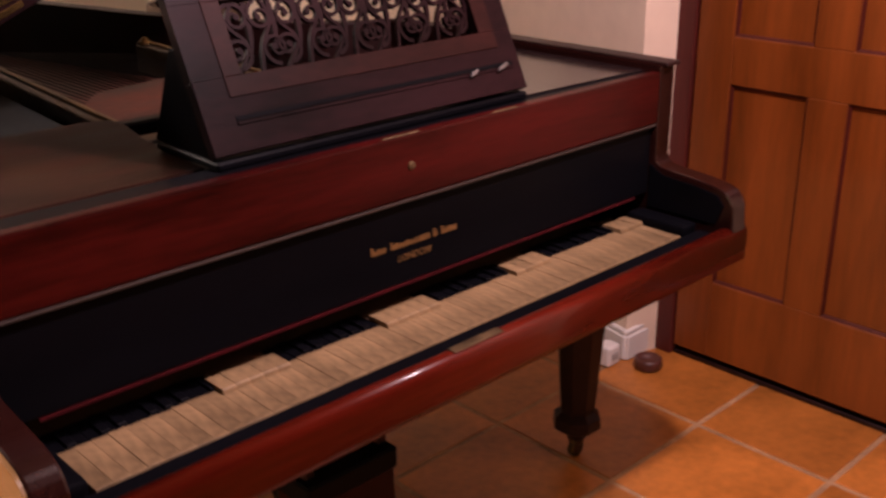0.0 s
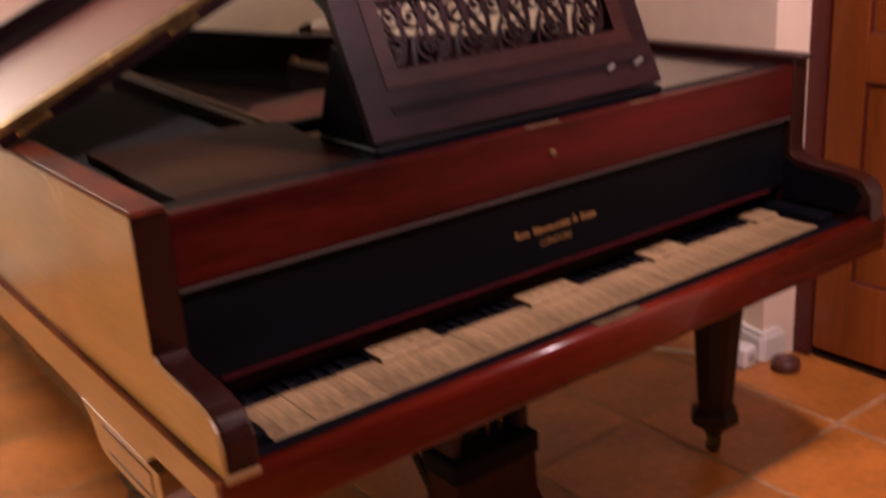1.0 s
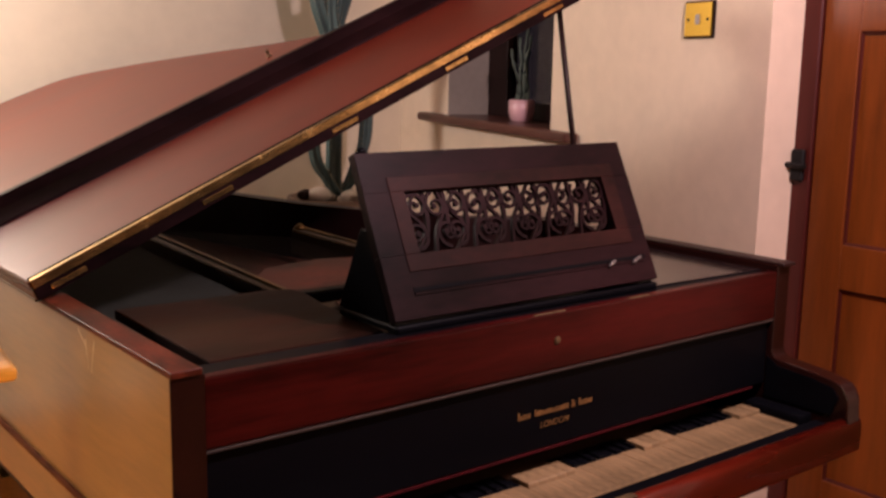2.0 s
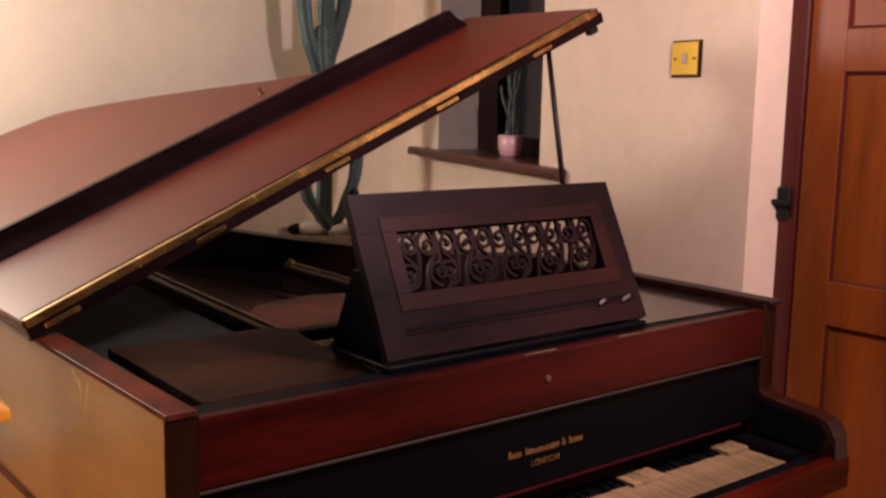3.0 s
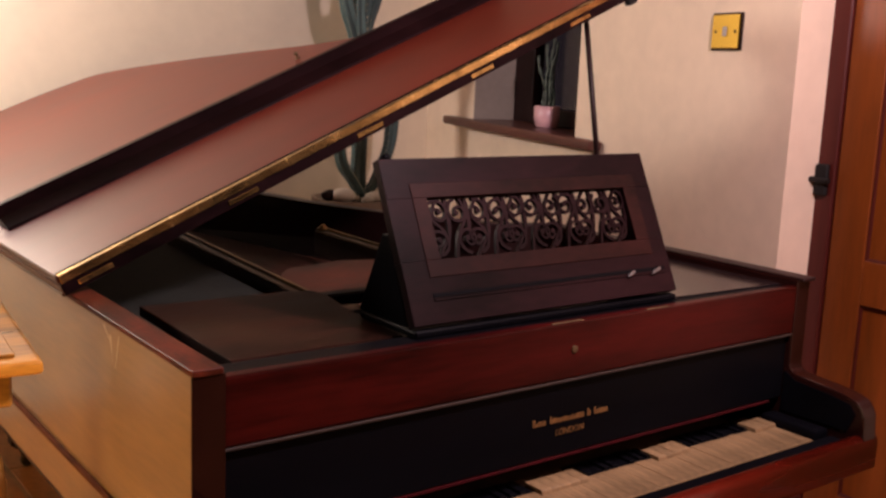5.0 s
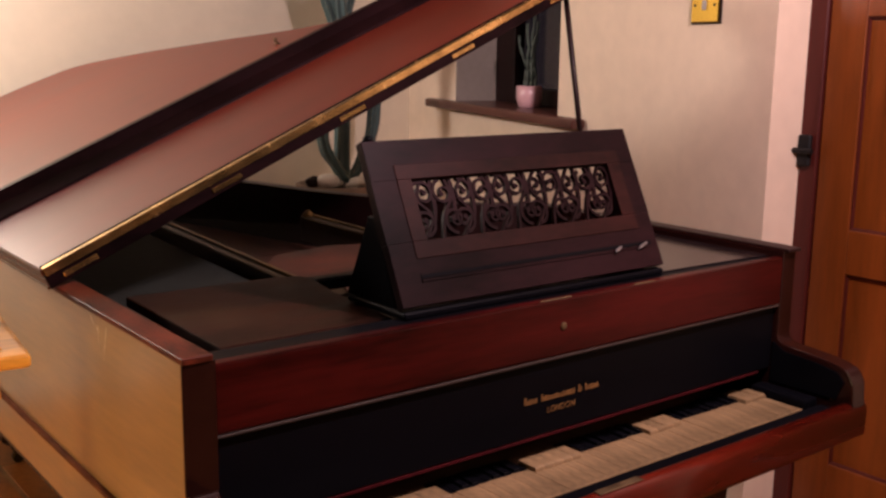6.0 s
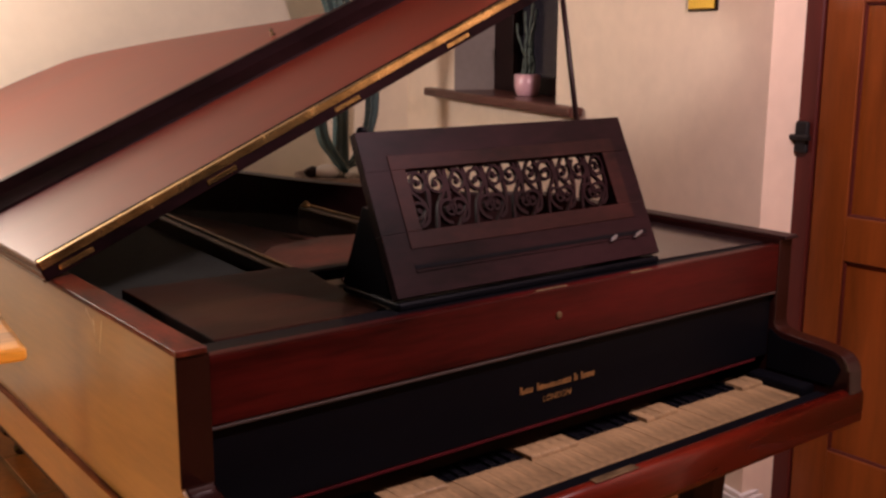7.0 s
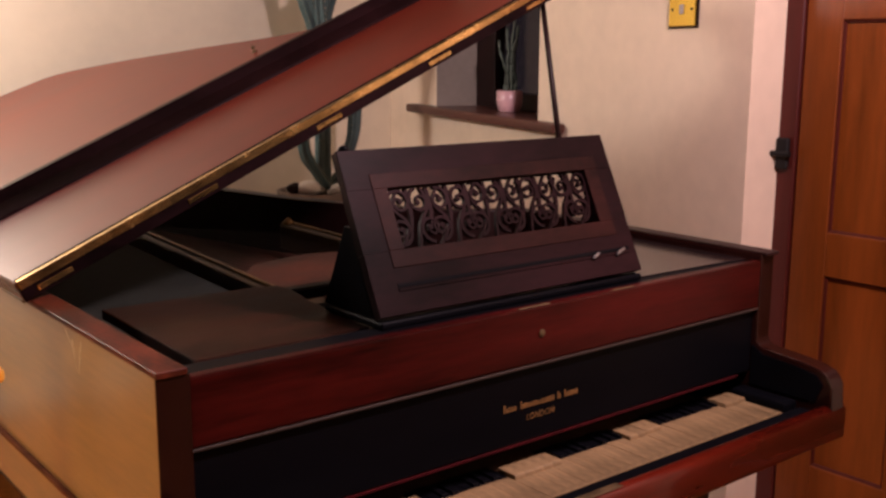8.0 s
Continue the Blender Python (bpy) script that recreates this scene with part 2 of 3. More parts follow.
structure("floor", box((-4.8, -6.0, -0.12), (3.2, 3.0, -0.0022), 0), GROUT, "pale cement bed and joints under terracotta floor tiles", "floor")
# ceiling, left and front walls are unseen closures, darkened against bounced light
structure("ceiling", box((-4.8, -6.0, TOP), (3.2, 3.0, TOP + 0.1), 0), LOW_BOUNCE, "unseen ceiling, kept dark to limit bounced light", "ceiling")
structure("wall_back", box((-4.8, 2.70, -0.006), (2.348, 2.90, TOP), 0), PLASTER, "cream plaster wall behind the grand piano", "wall")
structure("wall_left", box((-4.8, -6.0, -0.006), (-4.6, 2.70, TOP), 0), LOW_BOUNCE, "unseen wall, kept dark to limit bounced light", "wall")
structure("wall_front", box((-4.6, -6.0, -0.006), (2.3, -5.8, TOP), 0), LOW_BOUNCE, "unseen wall, kept dark to limit bounced light", "wall")

# window wall with an opening that goes through it
W0, W1, SILL_Z, HEAD_Z, THICK = 1.06, 1.885, 1.15, 2.02, 0.34
bm = bmesh.new()
for lo, hi in (((0, 0, -0.006), (W0, THICK, TOP)), ((W1, 0, -0.006), (WALL_LEN, THICK, TOP)), ((W0, 0, -0.006), (W1, THICK, SILL_Z - 0.04)), ((W0, 0, HEAD_Z), (W1, THICK, TOP))):
    box(lo, hi, 0.0, bm, WALL_M)
bmesh.ops.remove_doubles(bm, verts=bm.verts, dist=0.0005)
structure("wall_window", bm, PLASTER_PINK, "pinkish cream plaster wall with a deep window recess", "wall")
structure("wall_return", prism([(1.846, 0.38), (2.2, 0.38), (2.2, 0.72), (1.92, 0.72)], -0.006, TOP, bevel=0.012), PLASTER_PINK, "short plaster return beside the door frame", "wall")
DOOR_X = 1.968
D0, D1, DOOR_H = -0.43, 0.305, 1.98
bm = bmesh.new()
for lo, hi in (((2.02, -5.8, -0.006), (2.2, D0 - 0.07, TOP)), ((2.02, D0 - 0.07, DOOR_H + 0.07), (2.2, 0.38, TOP))):
    box(lo, hi, 0.0, bm)
structure("wall_door", bm, PLASTER_PINK, "pinkish plaster wall round the panelled door", "wall")
structure("wall_beyond_door", box((2.2, -0.8, -0.006), (2.3, 0.7, TOP), 0), PLASTER, "plain wall that closes the doorway", "wall")

bm = box((1.835, 0.362, 0.0), (1.955, 0.3785, 0.075), 0.004)
box((1.835, 0.366, 0.075), (1.955, 0.3785, 0.092), 0.004, bm)
structure("baseboard", bm, WHITE_PAINT, "white painted skirting board below the plaster return", "skirting board")
bm = box((-0.012, -0.018, 0.0), (WALL_LEN - 0.02, -0.001, 0.075), 0.004, None, WALL_M)
box((-0.012, -0.014, 0.075), (WALL_LEN - 0.02, -0.001, 0.092), 0.004, bm, WALL_M)
structure("baseboard_window", bm, WHITE_PAINT, "white painted skirting board along the window wall", "skirting board")
bm = box((-4.6, 2.682, 0.0), (2.32, 2.699, 0.09), 0.004)
structure("baseboard_back", bm, WHITE_PAINT, "white painted skirting board along the back wall", "skirting board")


def door():
    d = thing("door_1", (DOOR_X, (D0 + D1) / 2, 0), "closed orange varnished six-panel pine door", "door", "structure")
    ys = (D0 + 0.005, D0 + 0.105, D0 + 0.32, D0 + 0.42, D0 + 0.63, D1 - 0.003)
    zs = (0.03, 0.25, 0.79, 0.91, 1.465, 1.575, 1.84, DOOR_H)
    x0, x1 = DOOR_X, DOOR_X + 0.042
    for a, b in ((0, 1), (4, 5)):
        part("stile", box((x0, ys[a], zs[0]), (x1, ys[b], zs[7]), 0.002), DOOR_WOOD, d)
    for k in (0, 2, 4, 6):
        part("rail", box((x0 + 0.0008, ys[1], zs[k]), (x1 - 0.001, ys[4], zs[k + 1]), 0.002), DOOR_WOOD, d)
    for k in (1, 3, 5):
        part("muntin", box((x0 + 0.0004, ys[2], zs[k]), (x1 - 0.002, ys[3], zs[k + 1]), 0.002), DOOR_WOOD, d)
        for a in (1, 3):
            lo, hi = (ys[a], zs[k]), (ys[a + 1], zs[k + 1])
            p = part("panel", box((x0 + 0.014, lo[0], lo[1]), (x1 - 0.014, hi[0], hi[1]), 0), DOOR_WOOD, d)
            bm = bmesh.new()
            for e in range(4):
                c = [(lo[0], lo[1]), (hi[0], lo[1]), (hi[0], hi[1]), (lo[0], hi[1])]
                a0, b0 = c[e], c[(e + 1) % 4]
                tube([(x0 + 0.012, *a0), (x0 + 0.012, *b0)], 0.0075, 6, bm)
            part("moulding", bm, FRAME_WOOD, p, "dark worn panel moulding")
    latch = part("latch_case", box((DOOR_X - 0.028, D1 + 0.012, 1.07), (DOOR_X - 0.012, D1 + 0.05, 1.155), 0.004), IRON_BLACK, d, "black iron latch keep")
    part("latch_bolt", tube([(DOOR_X - 0.034, D1 + 0.0, 1.112), (DOOR_X - 0.034, D1 + 0.06, 1.112)], 0.008, 8), IRON_BLACK, latch)
    return d


door()
bm = box((1.957, D1, 0.0), (2.02, 0.3785, DOOR_H + 0.07), 0.004)
box((1.957, D0 - 0.07, 0.0), (2.02, D0, DOOR_H + 0.07), 0.004, bm)
box((1.957, D0, DOOR_H), (2.02, D1, DOOR_H + 0.07), 0.004, bm)
structure("door_frame", bm, FRAME_WOOD, "red-brown stained wooden door frame", "door frame")
structure("threshold", box((1.975, D0, -0.005), (2.05, D1, 0.012), 0.003), DARK_WOOD, "dark wooden door threshold", "threshold")


# thin added panel, greyer and darker than the wall plaster round it
structure("window_reveal", box((W1 - 0.006, 0.0015, SILL_Z), (W1 - 0.0005, 0.193, HEAD_Z - 0.002), 0, None, WALL_M), REVEAL_GREY, "thin grey panel over the side of the window recess", "window reveal")


def window():
    w = thing("window_1", (*(WALL_M @ Vector(((W0 + W1) / 2, 0.22, SILL_Z))).xy, SILL_Z), "dark-framed wooden window at night in a deep recess", "window", "structure")
    f0, f1 = 0.195, 0.25
    fr = part("window_frame", box((W0, f0, SILL_Z), (W0 + 0.07, f1, HEAD_Z), 0.004, None, WALL_M), DARK_WOOD, w)
    part("frame_post", box((W1 - 0.16, f0, SILL_Z), (W1, f1, HEAD_Z), 0.004, None, WALL_M), DARK_WOOD, w)
    part("frame_rail", box((W0 + 0.07, f0, SILL_Z), (W1 - 0.16, f1, SILL_Z + 0.07), 0.004, None, WALL_M), DARK_WOOD, w)
    part("frame_head", box((W0 + 0.07, f0, HEAD_Z - 0.07), (W1 - 0.16, f1, HEAD_Z), 0.004, None, WALL_M), DARK_WOOD, w)
    part("pane", box((W0 + 0.07, f0 + 0.025, SILL_Z + 0.07), (W1 - 0.16, f0 + 0.029, HEAD_Z - 0.07), 0, None, WALL_M), GLASS, w)
    return w


window()
# the thick rounded sill, a little out of level
tilt = WALL_M @ Matrix.Translation((W0 - 0.185, 0, SILL_Z - 0.008)) @ Matrix.Rotation(radians(-0.9), 4, "Y")
structure("window_sill", box((0.0, -0.06, -0.036), (1.20, -0.001, 0.0), 0.014, box((0.187, -0.01, -0.038), (0.187 + W1 - W0 - 0.004, 0.2, -0.001), 0.0, None, tilt), tilt, 3), SILL_WOOD, "thick rounded dark wooden window sill", "window sill")


def switch():
    s = thing("light_switch", (*(WALL_M @ Vector((0.281, 0, 0))).xy, 1.503), "polished brass light switch plate on the plaster wall", "light switch")
    c = WALL_M @ Matrix.Translation((0.281, 0, 1.503))
    part("back_plate", box((-0.065, -0.005, -0.053), (0.065, -0.0005, 0.053), 0.002, None, c), DARK_WOOD, s, "dark wooden back plate")
    part("plate", box((-0.059, -0.011, -0.048), (0.059, -0.005, 0.048), 0.003, None, c), POLISHED_BRASS, s)
    part("rocker", box((-0.009, -0.016, -0.014), (0.009, -0.0108, 0.014), 0.003, None, c), BEIGE_PLASTIC, s, "grey rocker")
    for x in (-0.042, 0.042):
        part("screw", tube([c @ Vector((x, -0.0125, 0)), c @ Vector((x, -0.0108, 0))], 0.0042, 10), IRON_BLACK, s)
    return s


switch()

# ---- the grand piano ----
W, RIM, RIM_T, CASE_LO, BAND_Z = 1.42, 0.952, 0.045, 0.552, 0.653
LENGTH = 2.55
piano = thing("grand_piano", (W / 2, 1.0, 0), "old red-brown mahogany grand piano with its lid propped open", "piano")


def smooth_curve(points, steps=8):
    """A Catmull-Rom curve through (a, b) points."""
    out = []
    p = [Vector(points[0])] + [Vector(q) for q in points] + [Vector(points[-1])]
    for i in range(1, len(p) - 2):
        for k in range(steps):
            t = k / steps
            out.append(0.5 * ((2 * p[i]) + (p[i + 1] - p[i - 1]) * t + (2 * p[i - 1] - 5 * p[i] + 4 * p[i + 1] - p[i + 2]) * t * t + (3 * p[i] - p[i - 1] - 3 * p[i + 1] + p[i + 2]) * t ** 3))
    return [tuple(q) for q in out] + [tuple(p[-2])]


TAIL = smooth_curve([(0.0, LENGTH - 0.08), (0.06, LENGTH - 0.005), (0.30, LENGTH), (0.52, LENGTH - 0.01), (0.65, LENGTH - 0.04), (0.755, LENGTH - 0.11), (0.865, LENGTH - 0.41), (0.97, LENGTH - 0.82), (1.065, LENGTH - 1.21), (1.24, LENGTH - 1.58), (W, LENGTH - 1.72)], 6)


def rim_band(path, inward, thick, z0, z1, bm=None):
    """A standing wall along a path of (x, y), thick towards its inner side."""
    own = bmesh.new()
    pts = [Vector((p[0], p[1], 0)) for p in path]
    rows = []
    for i, p in enumerate(pts):
        d = (pts[min(i + 1, len(pts) - 1)] - pts[max(i - 1, 0)]).normalized()
        q = p + Vector((d.y, -d.x, 0)) * thick * inward
        rows.append([own.verts.new(v) for v in ((p.x, p.y, z0), (p.x, p.y, z1), (q.x, q.y, z1), (q.x, q.y, z0))])
    for a, b in zip(rows, rows[1:]):
        for k in range(4):
            own.faces.new((a[k], a[(k + 1) % 4], b[(k + 1) % 4], b[k]))
    own.faces.new(rows[0][::-1]), own.faces.new(rows[-1])
    bmesh.ops.recalc_face_normals(own, faces=own.faces)
    sharp = [e for e in own.edges if e.calc_face_angle(0) > 1.0]
    bmesh.ops.bevel(own, geom=sharp, offset=0.004, segments=2, affect="EDGES", profile=0.6)
    return merge(bm, own)


# spine with the scrolled arm in one board; the arm drops from the front post in an S
ARM = [(0.0, RIM), (0.0, 0.765)] + smooth_curve([(-0.004, 0.754), (-0.018, 0.747), (-0.06, 0.743), (-0.105, 0.739), (-0.145, 0.733), (-0.170, 0.722), (-0.184, 0.700)], 3) + [(-0.187, BAND_Z + 0.006)]
SPINE_SIDE = ARM + [(-0.1885, BAND_Z + 0.004), (-0.1885, CASE_LO + 0.03), (0.06, CASE_LO + 0.03), (0.10, CASE_LO + 0.004), (LENGTH - 0.11, CASE_LO + 0.004), (LENGTH - 0.11, RIM)]
part("spine", prism(SPINE_SIDE, 0.0, RIM_T + 0.002, "x", 0.0008), MAHOGANY_GLOW, piano, "polished mahogany spine side with a scrolled arm")
CHEEK_SIDE = ARM + [(-0.1885, BAND_Z + 0.004), (-0.1885, 0.60), (0.10, 0.60), (0.14, CASE_LO + 0.004), (LENGTH - 1.72, CASE_LO + 0.004), (LENGTH - 1.72, RIM)]
part("arm", prism([(a - 0.0015 if a < 0.001 else a, b + 0.0015) for a, b in ARM] + [(LENGTH - 0.115, BAND_Z + 0.006), (LENGTH - 0.115, RIM + 0.0015)], 0.005, RIM_T + 0.003, "x", 0.004), ARM_WOOD, piano, "dark brown arm and front post")
part("post_face", box((-0.0004, -0.0045, 0.758), (RIM_T + 0.0035, -0.0018, RIM - 0.0065), 0.0), ARM_WOOD, piano, "dark brown front post")
part("rim_cap", box((-0.0012, -0.008, RIM - 0.006), (RIM_T - 0.001, LENGTH - 0.12, RIM + 0.0035), 0.0012), RIM_WOOD, piano, "worn red rim top")
part("rim_cap", box((W - RIM_T, -0.012, RIM - 0.004), (W + 0.001, LENGTH - 1.73, RIM + 0.004), 0.002), DARK_WOOD, piano, "dark rim top of the cheek")
part("cheek", prism(CHEEK_SIDE, W - RIM_T - 0.002, W, "x", 0.004), ARM_WOOD, piano, "dark mahogany cheek with a scrolled arm")
# thin black sheet added so that the cheek's inner face looks unlit
part("cheek_lining", prism([(0.010, 0.66), (-0.15, 0.66), (-0.165, 0.70), (-0.15, 0.718), (-0.10, 0.727), (-0.02, 0.733), (0.010, 0.75)], W - RIM_T - 0.0045, W - RIM_T - 0.0022, "x", 0.0005), EBONY, piano, "black panel that stands for shade inside the cheek")
part("bentside", rim_band(TAIL, 1, RIM_T, CASE_LO, RIM), DARK_WOOD, piano)
bm = prism([(-0.0075, BAND_Z - 0.005), (-0.0085, BAND_Z - 0.002), (-0.0075, BAND_Z + 0.002), (-0.004, BAND_Z + 0.004), (0.002, BAND_Z + 0.004), (0.002, BAND_Z - 0.005)], -0.186, LENGTH - 0.12, "y", 0.0008)
part("side_moulding", bm, BEAD_WOOD, piano, "dark moulding along the case side")
part("bottom_board", prism([(0.01, 0.16)] + [(min(max(p[0], 0.012), W - 0.012), p[1] - 0.012) for p in TAIL] + [(W - 0.012, 0.16)], CASE_LO - 0.02, CASE_LO + 0.02, "z"), DARK_WOOD, piano)

# key slip, key bed and key blocks
bm = prism(smooth_curve([(-0.19, 0.585), (-0.191, 0.62), (-0.190, 0.645), (-0.182, 0.656), (-0.170, 0.657), (-0.160, 0.652)], 3) + [(-0.158, 0.585)], -0.004, W + 0.004, "x", 0.0)
part("key_slip", bm, MAHOGANY_GLOSS, piano, "polished red mahogany key slip", True)
part("key_bed", box((RIM_T, -0.156, 0.575), (W - RIM_T, 0.30, 0.60), 0.003), EBONY, piano)
part("slip_rail", box((RIM_T, -0.156, 0.601), (W - RIM_T, -0.112, 0.640), 0.004), EBONY, piano, "black rail before the keys")
for x0, x1 in ((RIM_T + 0.003, 0.099), (1.325, W - RIM_T - 0.003)):
    part("key_block", box((x0, -0.11, 0.601), (x1, 0.028, 0.655), 0.008, None, None, 2), EBONY, piano)
part("lock_plate", box((0.63, -0.183, 0.6572), (0.735, -0.166, 0.6595), 0.0008), TARNISHED, piano, "tarnished brass lock plate")

# front board, name board, felt
fb = part("front_board", box((RIM_T + 0.003, 0.0, 0.835), (W - RIM_T - 0.003, 0.022, 0.938), 0.004, None, None, 2), MAHOGANY, piano, "deep red mahogany front board")
part("bead", tube([(RIM_T + 0.003, 0.005, 0.831), (W - RIM_T - 0.003, 0.005, 0.831)], 0.0036, 8), TAIL_WOOD, fb, "pale worn bead")
part("key_hole", lathe([(0.007, 0), (0.007, 0.002), (0.0045, 0.003)], (0, 0, 0), 16, None, Matrix.Translation((0.715, 0.0, 0.888)) @ Matrix.Rotation(radians(90), 4, "X")), TARNISHED, fb, "small brass keyhole escutcheon")
part("catch_plate", box((0.66, 0.0005, 0.9375), (0.735, 0.007, 0.9395), 0.0008), TARNISHED, fb, "worn brass catch plate")
part("catch_plate", box((0.90, 0.0005, 0.9375), (0.96, 0.007, 0.9395), 0.0008), TARNISHED, fb, "worn brass catch plate")
nb = part("name_board", box((RIM_T + 0.003, 0.012, 0.688), (W - RIM_T - 0.003, 0.028, 0.829), 0.003), EBONY, piano, "black polished name board with gilt lettering")
part("felt_strip", box((RIM_T + 0.05, 0.0085, 0.684), (W - RIM_T - 0.05, 0.0125, 0.689), 0.001), FELT, nb, "thin red felt strip")
strokes = random.Random(2)
for x0, x1 in ((0.637, 0.670), (0.678, 0.762), (0.770, 0.779), (0.788, 0.824)):
    x, top, under = x0, [], 0.752
    while x < x1 - 0.002:
        w, h = strokes.uniform(0.0026, 0.005), 0.0135 if x == x0 else strokes.uniform(0.0065, 0.0095)
        e = min(x + w, x1)
        top += [(x, under + h), (e, under + h), (e, under + 0.0022), (e + 0.0012, under + 0.0022)]
        x = e + 0.0012
    part("gilt_bar", prism([(x0, under)] + top[:-1] + [(top[-2][0], under)], 0.0108, 0.0121, "y", 0.0), GILT, nb, "gilt bar of the maker's mark")
txt = bpy.data.curves.new("place_line", "FONT")
txt.shear = 0.18
txt.body, txt.size, txt.align_x, txt.extrude = "LONDON", 0.016, "CENTER", 0.0006
t_ob = bpy.data.objects.new("place_line", txt)
scene.collection.objects.link(t_ob)
t_me = bpy.data.meshes.new_from_object(t_ob.evaluated_get(bpy.context.evaluated_depsgraph_get()))
bpy.data.objects.remove(t_ob)
t_me.transform(Matrix.Translation((0.727, 0.0112, 0.728)) @ Matrix.Rotation(radians(90), 4, "X"))
bm = bmesh.new()
bm.from_mesh(t_me)
part("place_line", bm, GILT, nb, "gilt lettering reading LONDON")

# keys: in some groups the tails of the whites stand proud
keyboard = part("key_frame", box((0.10, -0.10, 0.601), (1.324, 0.27, 0.612), 0.002), KEY_WOOD, piano, "worn keyboard with yellowed ivory keys, some groups standing proud")
PITCH, KEY_X0 = 1.215 / 52, 0.106
bm = box((0.0, 0.0, -0.0195), (PITCH - 0.0012, 0.17, 0.0), 0.0012)
white_body = mesh_of("white_key", bm, KEY_WOOD)
bm = box((-0.0002, -0.002, 0.0), (PITCH - 0.0003, 0.108, 0.003), 0.0004)
white_top = mesh_of("ivory_head", bm, IVORY)
bm = prism([(0.110, 0.0), (0.114, 0.0065), (0.155, 0.0075), (0.155, 0.0)], -0.0066, 0.0066, "x", 0.0012)
black_top = mesh_of("sharp", bm, EBONY)
tail_top = mesh_of("key_tail", box((0.0, 0.1085, 0.0), (PITCH - 0.0003, 0.168, 0.002), 0.0004), EBONY)
bm = prism([(0.088, 0.0032), (0.0895, 0.0095), (0.092, 0.0110), (0.136, 0.0110), (0.136, 0.0032)], 0.0, PITCH - 0.0002, "x", 0.0008)
raised_tail = mesh_of("ivory_tail", bm, IVORY)
rng = random.Random(4)
for i in range(52):
    # some groups of whites have raised tails
    lifted = 1 if i in range(10, 15) or i in range(23, 28) or i in range(36, 40) or i >= 49 else 0.0
    m = Matrix.Translation((KEY_X0 + i * PITCH, -0.105, 0.6335 + rng.uniform(-0.0005, 0.0005))) @ Matrix.Rotation(radians(rng.uniform(-0.3, 0.3)), 4, "X")
    body = new("white_key", white_body)
    body.parent, body.matrix_parent_inverse, body.matrix_basis = piano, PLACE[piano].inverted(), m
    top = new("ivory_head", white_top)
    top.parent = body
    tail = new("ivory_tail", raised_tail) if lifted else new("key_tail", tail_top)
    tail.parent = body
    if (i % 7) not in (1, 4) and i < 51 and not lifted:
        sharp = new("sharp", black_top)
        sharp.parent, sharp.matrix_parent_inverse, sharp.matrix_basis = piano, PLACE[piano].inverted(), m @ Matrix.Translation((PITCH, 0, 0))

# legs with square blocks, octagonal tapers, collars and castors
def leg(x, y):
    top = part("leg_block", box((x - 0.06, y - 0.065, 0.465), (x + 0.06, y + 0.065, 0.574), 0.0015), MAHOGANY_GLOW, piano, "square leg block with an inset line")
    for s in (-1, 1):
        part("inset", box((x + s * 0.0605 - 0.001, y - 0.042, 0.485), (x + s * 0.0655 + 0.001, y + 0.042, 0.555), 0.0), DARK_WOOD, top)
    shaft = part("leg", lathe([(0.060, 0.465), (0.068, 0.45), (0.054, 0.43), (0.060, 0.40), (0.042, 0.135), (0.040, 0.125), (0.056, 0.11), (0.058, 0.085), (0.040, 0.07), (0.026, 0.062), (0.022, 0.05)], (x, y, 0), 8, None, None, math.pi / 8), DARK_WOOD, piano, "dark octagonal tapered leg")
    part("castor_fork", lathe([(0.016, 0.052), (0.018, 0.04), (0.012, 0.03)], (x, y, 0), 12), IRON_FRAME, shaft)
    part("castor_wheel", lathe([(0.012, -0.011), (0.020, -0.008), (0.021, 0.0), (0.020, 0.008), (0.012, 0.011)], (0, 0, 0), 16, None, Matrix.Translation((x, y, 0.0205)) @ Matrix.Rotation(radians(90), 4, "X")), IRON_FRAME, shaft)


leg(0.066, 0.25), leg(1.36, 0.16), leg(0.34, 2.15)

part("leg_bracket", prism([(0.055, CASE_LO + 0.003), (0.052, 0.520), (0.062, 0.494), (0.09, 0.482), (0.27, 0.480), (0.305, 0.484), (0.325, 0.498), (0.345, 0.53), (0.39, CASE_LO + 0.003)], -0.001, 0.13, "x", 0.0012), MAHOGANY_GLOW, piano, "golden shaped bracket over the leg")
for lo, hi in (((0.090, 0.541), (0.285, 0.5445)), ((0.090, 0.496), (0.27, 0.4995)), ((0.084, 0.496), (0.0875, 0.5445))):
    part("bracket_line", box((-0.0022, *lo), (-0.0008, *hi), 0.0), DARK_WOOD, piano)
for y, z, dy, dz in ((0.275, 0.935, 0.018, -0.055), (0.315, 0.93, -0.012, -0.045), (0.345, 0.94, -0.03, -0.02)):
    pts = [(y + dy * f, z + dz * f) for f in (0, 0.3, 0.6, 1.0)]
    part("pale_scratch", ribbon(pts, [0.004, 0.0035, 0.0025, 0.001], 0.0002, None, Matrix(((0, 0, -1, 0.0), (1, 0, 0, 0), (0, 1, 0, 0), (0, 0, 0, 1)))), SCRATCH, piano, "pale worn scratch")

